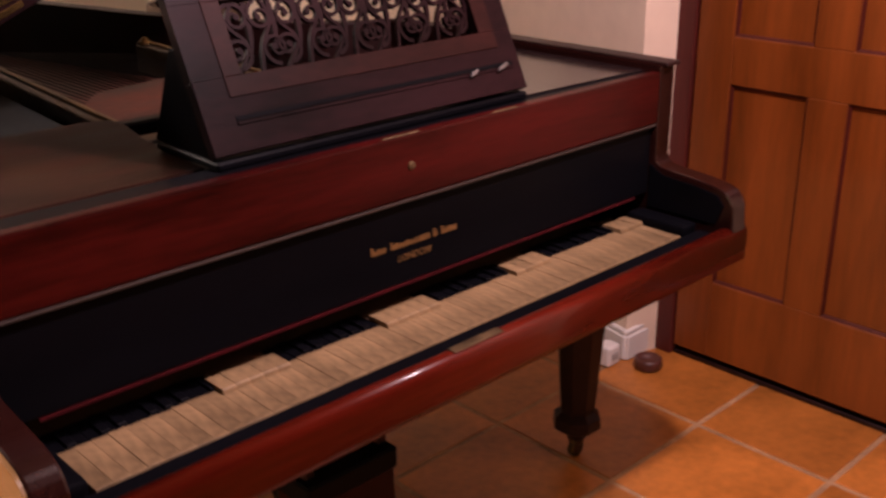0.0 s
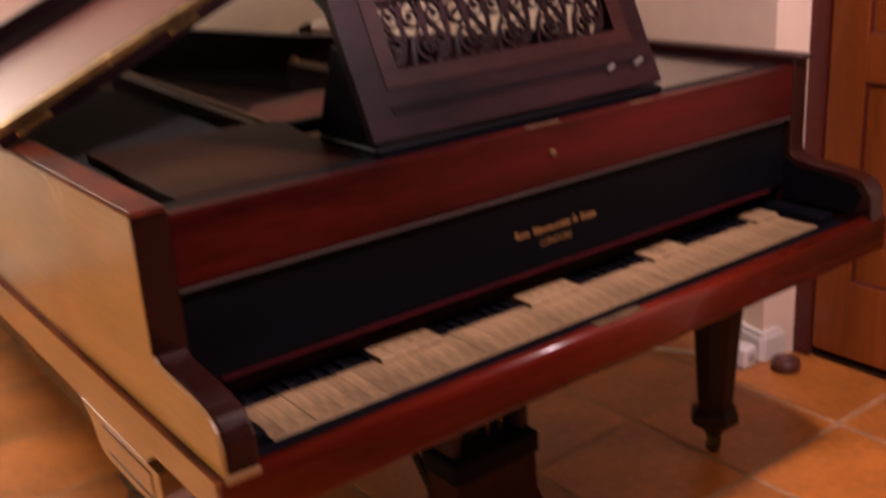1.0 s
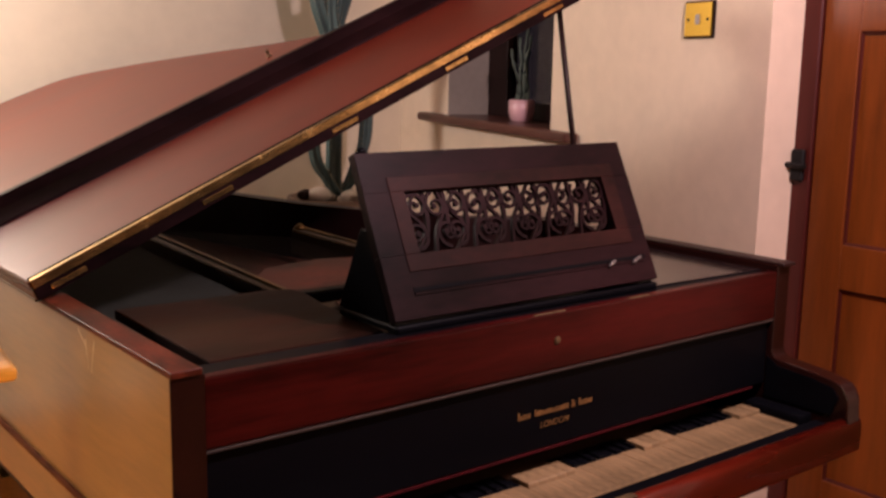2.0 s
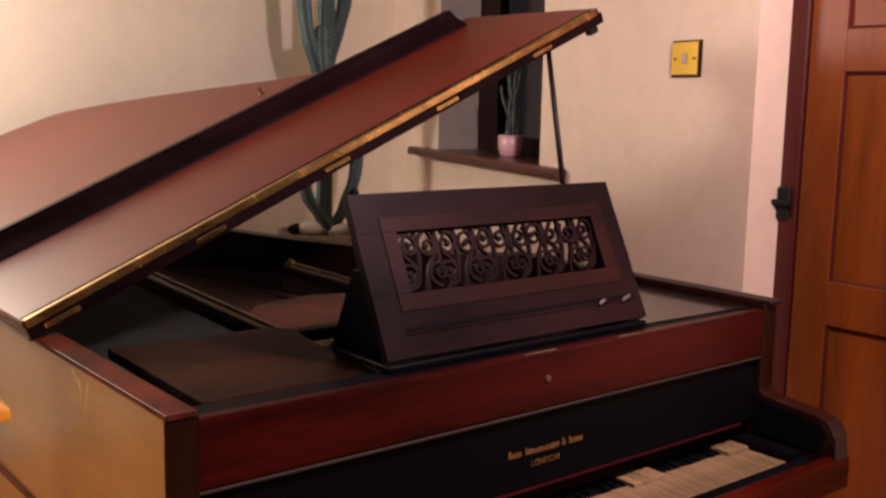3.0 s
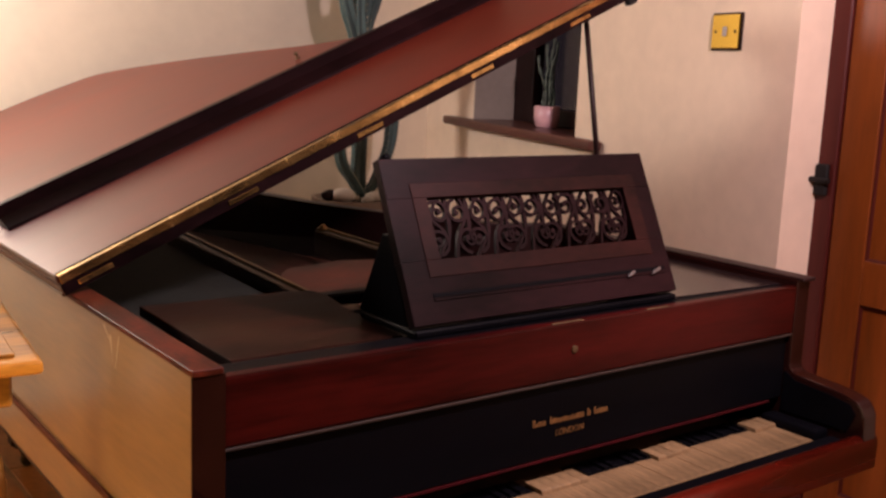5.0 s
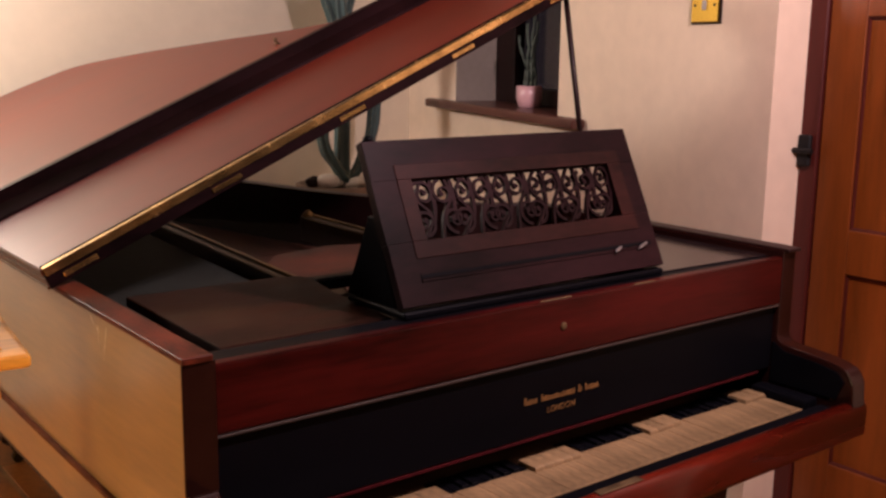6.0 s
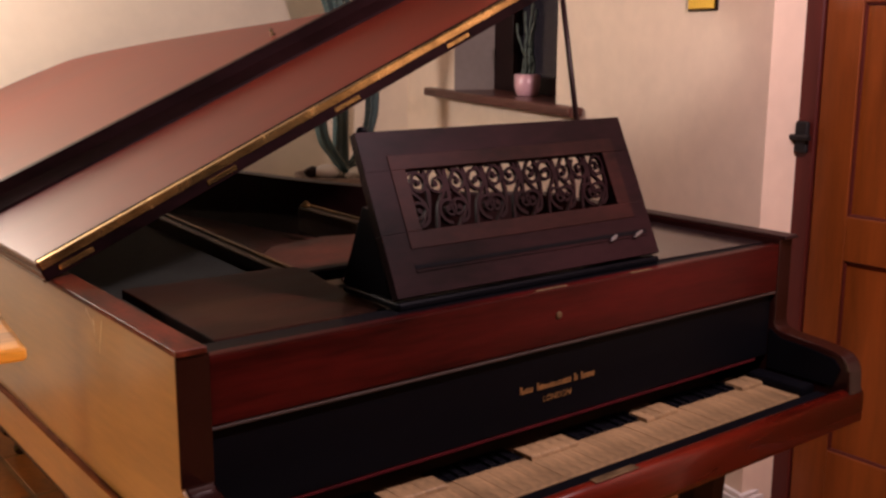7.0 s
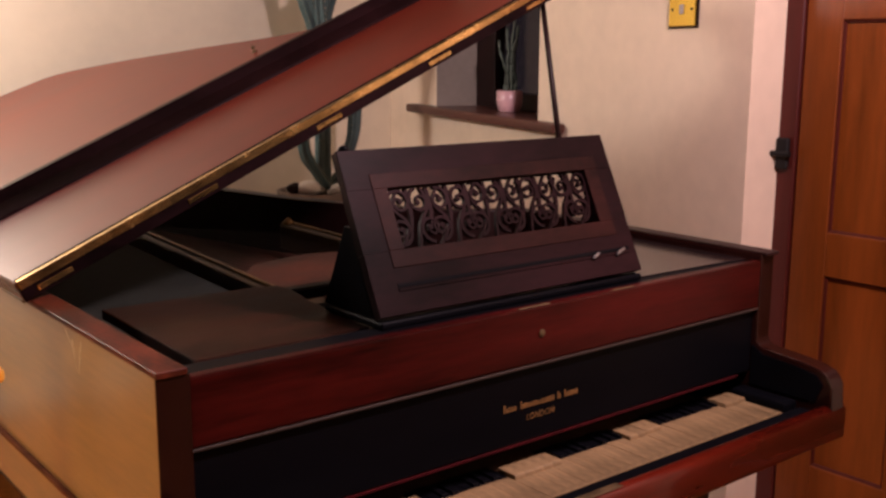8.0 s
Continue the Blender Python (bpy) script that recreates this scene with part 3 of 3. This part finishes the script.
# pedal lyre
lyre = part("lyre_box", prism([(0.560, 0.055), (0.815, 0.055), (0.808, 0.11), (0.790, 0.15), (0.786, 0.236), (0.586, 0.236), (0.582, 0.15), (0.566, 0.11)], 0.15, 0.25, "y", 0.004), LYRE_WOOD, piano, "dark wooden pedal box")
part("lyre_bar", box((0.578, 0.142, 0.236), (0.792, 0.258, 0.284), 0.005), EBONY, lyre, "black cross bar")
part("lyre_head", box((0.58, 0.15, 0.46), (0.79, 0.25, CASE_LO - 0.021), 0.006), DARK_WOOD, piano)
for x in (0.590, 0.762):
    part("lyre_post", box((x, 0.165, 0.2845), (x + 0.022, 0.235, 0.4595), 0.004), DARK_WOOD, piano)
for k in range(4):
    x = 0.635 + k * 0.034
    part("lyre_rod", tube([(x, 0.2, 0.285), (x, 0.2, 0.459)], 0.005, 8), BRASS, lyre, "thin brass rod")
for s in (-1, 1):
    part("pedal", box((0.688 + s * 0.045 - 0.014, 0.02, 0.062), (0.688 + s * 0.045 + 0.014, 0.149, 0.072), 0.004), BRASS, lyre, "brass pedal")
    part("lyre_brace", tube([(0.688 + s * 0.07, 0.24, 0.1), (0.688 + s * 0.06, 0.62, CASE_LO - 0.015)], 0.009, 8), DARK_WOOD, piano)

# inside: soundboard, iron frame bars, strings, dampers
part("soundboard", prism([(0.046, 0.24)] + [(min(max(p[0] + (0.03 if p[0] < 0.3 else -0.05), 0.047), W - 0.05), p[1] - 0.05) for p in TAIL] + [(W - 0.05, 0.24)], 0.775, 0.79, "z"), SOUNDBOARD, piano, "reddish brown soundboard")
for xa, ya, xb, yb in ((0.495, 0.55, 0.575, 1.62), (0.935, 0.56, 0.952, 1.30)):
    lean = Matrix.Translation((xa, ya, 0)) @ Matrix.Rotation(-math.atan2(xb - xa, yb - ya), 4, "Z")
    run = math.hypot(xb - xa, yb - ya)
    bar = part("frame_bar", box((-0.017, 0.0, 0.82), (0.017, run, 0.893), 0.007, None, lean, 2), IRON_FRAME, piano, "bronzed iron frame bar")
    part("gilt_edge", box((0.004, 0.0, 0.8925), (0.0165, run, 0.8985), 0.002, None, lean), GILT_EDGE, bar, "worn gilt edge")
    part("bar_bolt", lathe([(0.017, 0.0), (0.017, 0.006), (0.010, 0.010), (0.006, 0.016)], (0, 0, 0), 12, None, lean @ Matrix.Translation((0, run - 0.02, 0.893))), GILT_EDGE, bar, "round gilt bolt head", True)
part("frame_plate", box((RIM_T + 0.004, 0.5, 0.80), (W - RIM_T - 0.004, 0.62, 0.865), 0.006), IRON_FRAME, piano)
# added sheet: fills the bass side, where the interior is just dark
part("string_cover", prism([(0.052, 0.50), (0.462, 0.50), (0.52, 1.40), (0.40, 1.75), (0.052, 1.75)], 0.861, 0.8665, "z", 0.002), DARK_SHEET, piano, "dull green-black sheet in place of the dark bass interior")
wire = mesh_of("string", box((-0.0007, 0.0, -0.0007), (0.0007, 1.0, 0.0007), 0), STRING)
for k in range(54):
    x = 0.53 + k * (0.80 / 53)
    y1 = 2.2 - 1.35 * max(0, (x - 0.25) / 1.1) ** 0.9
    ob = new("string", wire)
    ob.parent, ob.matrix_parent_inverse = piano, PLACE[piano].inverted()
    ob.location, ob.scale = (x, 0.6, 0.866), (1, y1 - 0.6, 1)
part("hammer_rail", prism([(0.53, 0.60), (0.925, 0.59), (0.93, 0.90), (0.80, 0.94), (0.63, 0.90), (0.55, 0.80)], 0.868, 0.876, "z", 0.003), RAIL_WOOD, piano, "reddish brown rail board over the strings")
part("hammer_rail", prism([(0.965, 0.59), (1.34, 0.57), (1.30, 0.74), (0.97, 0.80)], 0.868, 0.876, "z", 0.003), RAIL_WOOD, piano, "reddish brown rail board over the strings")

# sliding shelf and carved music desk
part("front_ledge", box((RIM_T + 0.003, 0.0225, 0.90), (W - RIM_T - 0.003, 0.075, 0.9335), 0.003), EBONY, piano, "black ledge behind the front board")
for x0, x1 in ((RIM_T + 0.008, 0.085), (W - 0.085, W - RIM_T - 0.008)):
    part("shelf_runner", box((x0, 0.076, 0.88), (x1, 0.56, 0.912), 0.003), EBONY, piano)
shelf = part("desk_shelf", prism([(0.098, 0.085), (0.405, 0.085), (0.412, 0.19), (0.425, 0.30), (0.445, 0.40), (0.442, 0.447), (0.400, 0.462), (0.104, 0.468)], 0.914, 0.932, "z", 0.003), SHELF_WOOD, piano, "dull brown side leaf of the sliding desk shelf")
part("shelf_panel", prism([(1.03, 0.056), (1.371, 0.043), (1.371, 0.44), (1.10, 0.47)], 0.9338, 0.9375, "z", 0.001), GLOSS_PANEL, piano, "smooth glossy end panel of the shelf")
part("slide_rail", box((0.40, 0.405, 0.905), (1.10, 0.437, 0.930), 0.004), EBONY, piano, "black back rail of the sliding desk")
part("slide_bed", box((0.405, 0.08, 0.885), (1.03, 0.40, 0.897), 0.003), EBONY, piano)
part("desk_frame", box((0.402, 0.046, 0.9336), (1.035, 0.215, 0.9462), 0.003), EBONY, piano, "black sliding base of the music desk")
part("felt_wedge", prism([(0.60, 0.53), (0.672, 0.515), (0.680, 0.535), (0.61, 0.555)], 0.866, 0.874, "z", 0.002), KEY_WOOD, piano, "small pale wooden wedge")

DESK = Matrix(((1, 0, 0, 0), (0, 0.431, -0.902, 0.045), (0, 0.902, 0.431, 0.947), (0, 0, 0, 1)))  # along, up the slope, towards the player
DX0, DX1, DS1 = 0.401, 1.037, 0.295
FX0, FX1, FS0, FS1 = 0.482, 0.960, 0.116, 0.224
desk = part("music_desk", box((DX0, 0.008, -0.018), (DX1, FS0, 0.0), 0.0008, None, DESK), DESK_WOOD, piano, "dark carved wooden music desk with a pierced scroll panel")
part("top_rail", box((DX0, FS1, -0.018), (DX1, DS1, 0.0), 0.0008, None, DESK), DESK_WOOD, desk)
part("desk_stile", box((DX0, FS0, -0.018), (FX0, FS1, 0.0), 0.0, None, DESK), DESK_WOOD, desk)
part("desk_stile", box((FX1, FS0, -0.018), (DX1, FS1, 0.0), 0.0, None, DESK), DESK_WOOD, desk)
part("book_ledge", box((DX0 + 0.05, 0.046, 0.0), (DX1 - 0.02, 0.051, 0.0020), 0.0006, None, DESK), DESK_WOOD, desk, "narrow ledge for music")
part("ledge_groove", box((DX0 + 0.05, 0.052, 0.0002), (DX1 - 0.02, 0.059, 0.0012), 0.0, None, DESK), EBONY, desk)
for x, w in ((0.905, 0.022), (0.970, 0.030)):
    clip = DESK @ Matrix.Translation((x, 0.044, 0.004)) @ Matrix.Rotation(radians(9), 4, "Z")
    part("page_clip", prism([(0.0, 0.0), (w * 0.35, 0.006), (w, 0.0085), (w * 1.05, 0.004), (w * 0.5, 0.0)], 0.0, 0.004, "z", 0.0008, None, clip), STEEL, desk, "small nickel page clip")
for x in (DX0 + 0.006, DX1 - 0.035):
    part("desk_strut", prism([(0.078, 0.9465), (0.225, 0.9465), (0.160, 1.09), (0.140, 1.09)], x, x + 0.014, "x", 0.002), EBONY, desk)
part("desk_knob", lathe([(0.006, 0.0), (0.009, 0.003), (0.010, 0.007), (0.007, 0.012), (0.003, 0.013)], (0, 0, 0), 12, None, DESK @ Matrix.Translation((DX0 + 0.022, DS1 - 0.001, -0.010)) @ Matrix.Rotation(radians(-90), 4, "X")), EBONY, desk, "", True)

surround = material("red_desk_panel", (0.016, 0.0045, 0.0036), 0.42, vary=0.95, scale=(4, 9, 9), fine=60, bump=0.04, spec=0.08)
for lo, hi in (((FX0 - 0.03, FS1), (FX1 + 0.035, FS1 + 0.026)), ((FX0 - 0.03, FS0 - 0.030), (FX1 + 0.035, FS0)), ((FX0 - 0.03, FS0), (FX0, FS1)), ((FX1, FS0), (FX1 + 0.035, FS1))):
    part("panel_border", box((*lo, 0.0), (*hi, 0.0018), 0.0007, None, DESK), surround, desk, "reddish veneer round the pierced panel")

# pierced scroll work
bm = bmesh.new()
rng = random.Random(11)
thick_m = DESK @ Matrix.Translation((0, 0, -0.014))


def scroll(cx, cs, r, turns, start, hand):
    pts = []
    for k in range(22):
        f = k / 21
        a = start + hand * f * turns * 2 * math.pi
        rad = r * (1 - 0.82 * f)
        pts.append((cx + rad * math.cos(a), cs + rad * math.sin(a)))
    ribbon(pts, [0.0062 - 0.0026 * k / 21 for k in range(22)], 0.008, bm, thick_m)
    tube([thick_m @ Vector((pts[-1][0], pts[-1][1], 0.0)), thick_m @ Vector((pts[-1][0], pts[-1][1], 0.0075))], 0.0052, 8, bm)


MOTIFS = 11
step = (FX1 - FX0) / MOTIFS
for k in range(MOTIFS):
    c = FX0 + (k + 0.5) * step
    hand = 1 if k % 2 else -1
    scroll(c + rng.uniform(-0.004, 0.004), FS0 + 0.082 + rng.uniform(-0.004, 0.004), 0.0235, 1.3, math.pi * (0.5 + rng.uniform(-0.3, 0.3)), hand)
    scroll(c + 0.012 * hand, FS0 + 0.032, 0.025, 1.35, -math.pi * 0.5, -hand)
    stem = smooth_curve([(c - step * 0.5, FS0 - 0.002), (c - step * 0.2 * hand, FS0 + 0.04), (c + step * 0.35 * hand, FS0 + 0.075), (c + step * 0.15, FS1 + 0.002)], 5)
    ribbon(stem, 0.0052, 0.007, bm, thick_m)
    leaf = smooth_curve([(c + step * 0.3, FS0 + 0.03), (c + step * 0.45, FS0 + 0.06), (c + step * 0.5, FS0 + 0.10), (c + step * 0.42, FS1)], 4)
    ribbon(leaf, [0.0025 + 0.0065 * math.sin(math.pi * q / (len(leaf) - 1)) for q in range(len(leaf))], 0.006, bm, thick_m)
part("fretwork", bm, DESK_WOOD, desk, "pierced scrolling fretwork")

# the propped lid with its front flap folded back on it
SLOPE = 23.9
LID = Matrix.Translation((-0.012, 0, 0.955)) @ Matrix.Rotation(radians(-SLOPE), 4, "Y")
LU, LY0, MAIN_T, FLAP_T = 1.515, 0.505, 0.018, 0.016
FLAP_D = 0.50
k_u = LU / (W + 0.012)
outline = [(0.0, LY0)] + [(0.0, LENGTH - 0.07)] + [(p[0] * k_u + 0.006, p[1] + 0.015) for p in TAIL[2:]] + [(LU, LENGTH - 1.72), (LU, LY0)]
lid = part("lid", prism(outline, 0.0, MAIN_T, "z", 0.003, None, LID), MAHOGANY_LID, piano, "polished mahogany lid propped open")
flap = part("lid_flap", box((0.0, LY0 + 0.004, MAIN_T + 0.002), (LU, LY0 + FLAP_D, MAIN_T + FLAP_T + 0.002), 0.003, None, LID), MAHOGANY_LID, lid, "front flap folded back on the lid")
FT = MAIN_T + FLAP_T + 0.002
part("flap_lip", prism([(LY0 + FLAP_D - 0.082, FT), (LY0 + FLAP_D - 0.078, FT + 0.006), (LY0 + FLAP_D - 0.044, FT + 0.024), (LY0 + FLAP_D - 0.026, FT + 0.045), (LY0 + FLAP_D, FT + 0.044), (LY0 + FLAP_D, FT)], 0.035, LU - 0.07, "x", 0.002, None, LID), DESK_WOOD, lid, "dark moulded lip of the flap")
part("flap_hinge", box((0.004, LY0 - 0.006, FT - 0.014), (LU - 0.02, LY0 + 0.010, FT + 0.002), 0.0012, None, LID), BRASS, lid, "long tarnished brass hinge")
part("hinge_line", box((0.004, LY0 + 0.0105, FT - 0.002), (LU - 0.02, LY0 + 0.0150, FT + 0.0032), 0.0008, None, LID), EBONY, lid)
for u in (0.03, 0.335, 0.64, 0.95, 1.26):
    part("hinge_leaf", box((u, LY0 - 0.0060, 0.006), (u + 0.066, LY0 - 0.0030, 0.016), 0.001, None, LID), BRASS, lid, "brass hinge leaf")
part("lid_edge", box((0.001, LY0 - 0.0035, -0.0005), (LU, LY0 + 0.003, FT - 0.011), 0.001, None, LID), DESK_WOOD, lid, "dark worn front edge of the lid")
part("lid_catch", box((LU - 0.05, LY0 + 0.0, -0.018), (LU - 0.02, LY0 + 0.02, 0.0), 0.003, None, LID), IRON_BLACK, lid, "black catch")
stud = LID @ Matrix.Translation((1.0, 1.345, MAIN_T))
part("lid_stud", lathe([(0.009, 0.0), (0.009, 0.002), (0.003, 0.004), (0.004, 0.010), (0.006, 0.013), (0.005, 0.017), (0.002, 0.019)], (0, 0, 0), 14, None, stud), TARNISHED, lid, "small brass stud", True)
part("spine_hinge", tube([(-0.010, LY0 + 0.01, 0.9545), (-0.010, LENGTH - 0.2, 0.9545)], 0.0035, 8), TARNISHED, piano, "long tarnished hinge along the spine")
part("prop_stick", tube([(1.352, 0.525, 0.83), (1.300, 0.550, 1.176), (1.246, 0.562, 1.495)], [0.0075, 0.007, 0.0065], 10), DARK_WOOD, piano, "dark wooden lid prop", True)

# ---- things round the piano ----
def cactus():
    c0 = Vector((1.72, 2.32, 0.0))
    pot = thing("potted_cactus", c0, "tall blue-green columnar cactus in a clay pot with pebbles", "cactus")
    part("pot", lathe([(0.12, 0.0), (0.13, 0.02), (0.17, 0.74), (0.185, 0.75), (0.185, 0.825), (0.17, 0.825), (0.165, 0.79)], c0, 28), POT_CLAY, pot, "tall clay pot", True)
    part("soil", lathe([(0.165, 0.795), (0.12, 0.815), (0.05, 0.825)], c0, 20), SOIL, pot)
    r = random.Random(3)
    for k in range(16):
        a, d = r.uniform(0, 6.28), r.uniform(0.05, 0.145)
        bm = bmesh.new()
        bmesh.ops.create_icosphere(bm, subdivisions=2, radius=1)
        s = r.uniform(0.018, 0.045)
        for v in bm.verts:
            v.co *= 1 + 0.12 * noise.noise(v.co * 1.5 + Vector((k, 0, 0)))
        bmesh.ops.transform(bm, matrix=Matrix.Translation(c0 + Vector((d * math.cos(a), d * math.sin(a), 0.82 + s * 0.35))) @ Matrix.Diagonal((s, s * 0.8, s * 0.55, 1)), verts=bm.verts)
        part("pebble", bm, STONE, pot, "", True)
    bm = bmesh.new()
    bmesh.ops.create_icosphere(bm, subdivisions=3, radius=1)
    for v in bm.verts:
        v.co *= 1 + 0.10 * noise.noise(v.co * 1.4)
    bmesh.ops.transform(bm, matrix=Matrix.Translation(c0 + Vector((-0.10, -0.06, 0.845))) @ Matrix.Diagonal((0.055, 0.04, 0.03, 1)), verts=bm.verts)
    husk = bmesh.new()
    bmesh.ops.create_icosphere(husk, subdivisions=2, radius=1)
    for v in husk.verts:
        v.co *= 1 + 0.45 * noise.noise(v.co * 2.2)
    bmesh.ops.transform(husk, matrix=Matrix.Translation(c0 + Vector((-0.163, -0.05, 0.848))) @ Matrix.Diagonal((0.034, 0.02, 0.022, 1)), verts=husk.verts)
    part("dry_husk", husk, DARK_WOOD, pot, "dark dried husk")
    part("white_stone", bm, WHITE_PAINT, pot, "large white stone", True)
    lines = (
        ([(1.735, 0.0, 0.83), (1.727, 0.0, 0.92), (1.730, 0.0, 1.06), (1.725, 0.0, 1.30), (1.715, 0.0, 1.48), (1.735, 0.0, 1.62), (1.735, 0.0, 1.95)], 0.030),
        ([(1.725, -0.02, 0.84), (1.695, -0.03, 0.885), (1.640, -0.03, 0.955), (1.618, -0.03, 1.03), (1.615, -0.03, 1.13)], 0.023),
        ([(1.758, 0.0, 0.83), (1.805, -0.02, 0.883), (1.842, -0.02, 0.965), (1.872, -0.02, 1.06), (1.880, -0.02, 1.24)], 0.024),
        ([(1.712, -0.03, 1.36), (1.675, -0.03, 1.48), (1.640, -0.03, 1.58), (1.615, -0.03, 1.70), (1.605, -0.03, 1.92)], 0.026),
        ([(1.705, -0.05, 1.40), (1.685, -0.05, 1.53), (1.680, -0.05, 1.655)], 0.024),
        ([(1.722, 0.02, 1.36), (1.758, 0.0, 1.52), (1.790, 0.0, 1.63), (1.822, 0.0, 1.74), (1.835, 0.0, 1.90)], 0.026),
    )
    for line, rad in lines:
        flat = smooth_curve([(a, z) for a, b, z in line], 6)
        spine_line = [Vector((a, c0.y + line[0][1] + (line[-1][1] - line[0][1]) * k / len(flat), z)) for k, (a, z) in enumerate(flat)]
        own, rows, last = bmesh.new(), [], len(spine_line) - 1
        for q, c in enumerate(spine_line):
            f = q / last
            rr = rad * (0.8 + 0.2 * min(1, f * 5)) * (1 if f < 0.9 else max(0.12, math.sqrt(max(0.0, 1 - ((f - 0.9) / 0.1) ** 2)))) * (1 + 0.05 * math.sin(f * 17))
            rows.append([own.verts.new((c.x + rr * (1 + 0.22 * math.cos(5 * u)) * math.cos(u), c.y + rr * (1 + 0.22 * math.cos(5 * u)) * math.sin(u), c.z)) for u in [2 * math.pi * w / 40 for w in range(40)]])
        for a, b in zip(rows, rows[1:]):
            for w in range(40):
                own.faces.new((a[w], a[(w + 1) % 40], b[(w + 1) % 40], b[w]))
        own.faces.new(rows[-1])
        stem = part("stem", own, CACTUS_SKIN, pot, "ribbed blue-green stem", True)
        sp = bmesh.new()
        for c in spine_line[:-2]:
            for w in range(5):
                u = 2 * math.pi * w / 5
                for e in range(3):
                    o = c + Vector((rad * 1.15 * math.cos(u), rad * 1.15 * math.sin(u), 0))
                    d = Vector((math.cos(u + r.uniform(-0.8, 0.8)), math.sin(u + r.uniform(-0.8, 0.8)), r.uniform(-0.6, 0.6))) * 0.012
                    t = Vector((0, 0, 0.0008))
                    sp.faces.new([sp.verts.new(p) for p in (o - t, o + t, o + d)])
        tagged(part("spines", sp, SPINE, stem, "short pale spines"), kind="stuff")


cactus()


def sill_plant():
    at = WALL_M @ Vector((1.455, 0.112, 0))
    base = Vector((at.x, at.y, SILL_Z - 0.002))
    p = thing("potted_plant", base, "thin jointed cactus in a pink glazed pot on the sill", "plant")
    part("pot", lathe([(0.034, 0.0), (0.043, 0.006), (0.052, 0.04), (0.052, 0.085), (0.047, 0.088), (0.044, 0.07)], base, 24), POT_PINK, p, "pink glazed pot", True)
    part("soil", lathe([(0.044, 0.07), (0.02, 0.076)], base, 16), SOIL, p)
    r = random.Random(8)
    for k in range(6):
        a = k * 1.05
        pts = [base + Vector((0.022 * math.cos(a), 0.022 * math.sin(a), 0.07))]
        n = r.randint(4, 7)
        for q in range(n):
            pts.append(pts[-1] + Vector((r.uniform(-0.014, 0.014), r.uniform(-0.014, 0.014), r.uniform(0.035, 0.055))))
        path, rad = [], []
        for a0, b0 in zip(pts, pts[1:]):
            for f in (0.0, 0.25, 0.6, 0.9):
                path.append(a0.lerp(b0, f))
                rad.append((0.003, 0.006, 0.0065, 0.004)[(0.0, 0.25, 0.6, 0.9).index(f)])
        part("stem", tube(path, rad, 8), LEAF, p, "", True)


sill_plant()


def side_table():
    c = Matrix.Translation((-0.112, 0.277, -0.002)) @ Matrix.Rotation(radians(-6), 4, "Z")
    t = thing("side_table", (-0.27, 0.43, 0), "golden varnished small table with dark gilt curved legs", "table")
    top = part("tabletop", box((-0.58, 0.0, 0.893), (0.0, 0.46, 0.915), 0.010, None, c, 3), TABLE_WOOD, t)
    part("raised_panel", box((-0.545, 0.035, 0.9152), (-0.035, 0.425, 0.920), 0.003, None, c), TABLE_WOOD, top, "raised inner panel")
    part("apron", box((-0.54, 0.04, 0.835), (-0.04, 0.06, 0.8925), 0.004, None, c), TABLE_WOOD, t)
    for x in (-0.078, -0.502):
        for y in (0.065, 0.395):
            sx = 1 if x > -0.3 else -1
            pts = [c @ Vector((x + sx * a, y, z)) for a, z in smooth_curve([(0.0, 0.890), (-0.01, 0.82), (0.012, 0.70), (0.0, 0.55), (-0.03, 0.4), (-0.02, 0.18), (0.018, 0.06), (0.04, 0.014)], 4)]
            part("leg", tube(pts, [0.019 - 0.007 * k / (len(pts) - 1) for k in range(len(pts))], 12), GILT_LEG, t, "dark gilt curved leg", True)


side_table()

CUP_X, CUP_Y = 1.845, 0.30
cup = thing("castor_cup", (CUP_X, CUP_Y, 0), "small dark brown wooden castor cup on the tiles", "castor cup")
part("cup", lathe([(0.034, 0.0), (0.040, 0.008), (0.038, 0.03), (0.030, 0.034), (0.026, 0.02)], (CUP_X, CUP_Y, 0), 20), SILL_WOOD, cup, "", True)
adapter = thing("plug_adapter", (1.785, 0.395, 0), "white plastic mains plug block on the floor", "plug")
body = part("body", box((1.758, 0.37, 0.0), (1.812, 0.42, 0.062), 0.012, None, None, 3), WHITE_PAINT, adapter)
part("pin_socket", box((1.772, 0.3675, 0.020), (1.798, 0.3705, 0.042), 0.002), BEIGE_PLASTIC, body, "grey socket face")
part("cable", tube([(1.785, 0.42, 0.02), (1.78, 0.46, 0.008), (1.74, 0.54, 0.006), (1.66, 0.68, 0.006)], 0.004, 8), WHITE_PAINT, adapter)

# ---- floor tiles ----
TILE, JOINT = 0.352, 0.009
tile_mesh = mesh_of("floor_tile", box((JOINT / 2, JOINT / 2, -0.02), (TILE - JOINT / 2, TILE - JOINT / 2, 0.0), 0.004), TERRACOTTA)
floor = bpy.data.objects["floor"]
rng = random.Random(5)
far_tiles = bmesh.new()
for i in range(-18, 1):
    for j in range(-17, 8):
        x, y = 1.685 + i * TILE, 0.035 + j * TILE
        z = rng.uniform(-0.0015, 0.0)
        if x > -2.6 and y > -3.3:
            ob = new("floor_tile", tile_mesh)
            ob.parent = floor
            ob.location = (x, y, z)
        else:
            box((x + JOINT / 2, y + JOINT / 2, -0.02), (x + TILE - JOINT / 2, y + TILE - JOINT / 2, z), 0, far_tiles)
tagged(part("far_tiles", far_tiles, TERRACOTTA, floor, "terracotta tiles farther off"), kind="stuff")
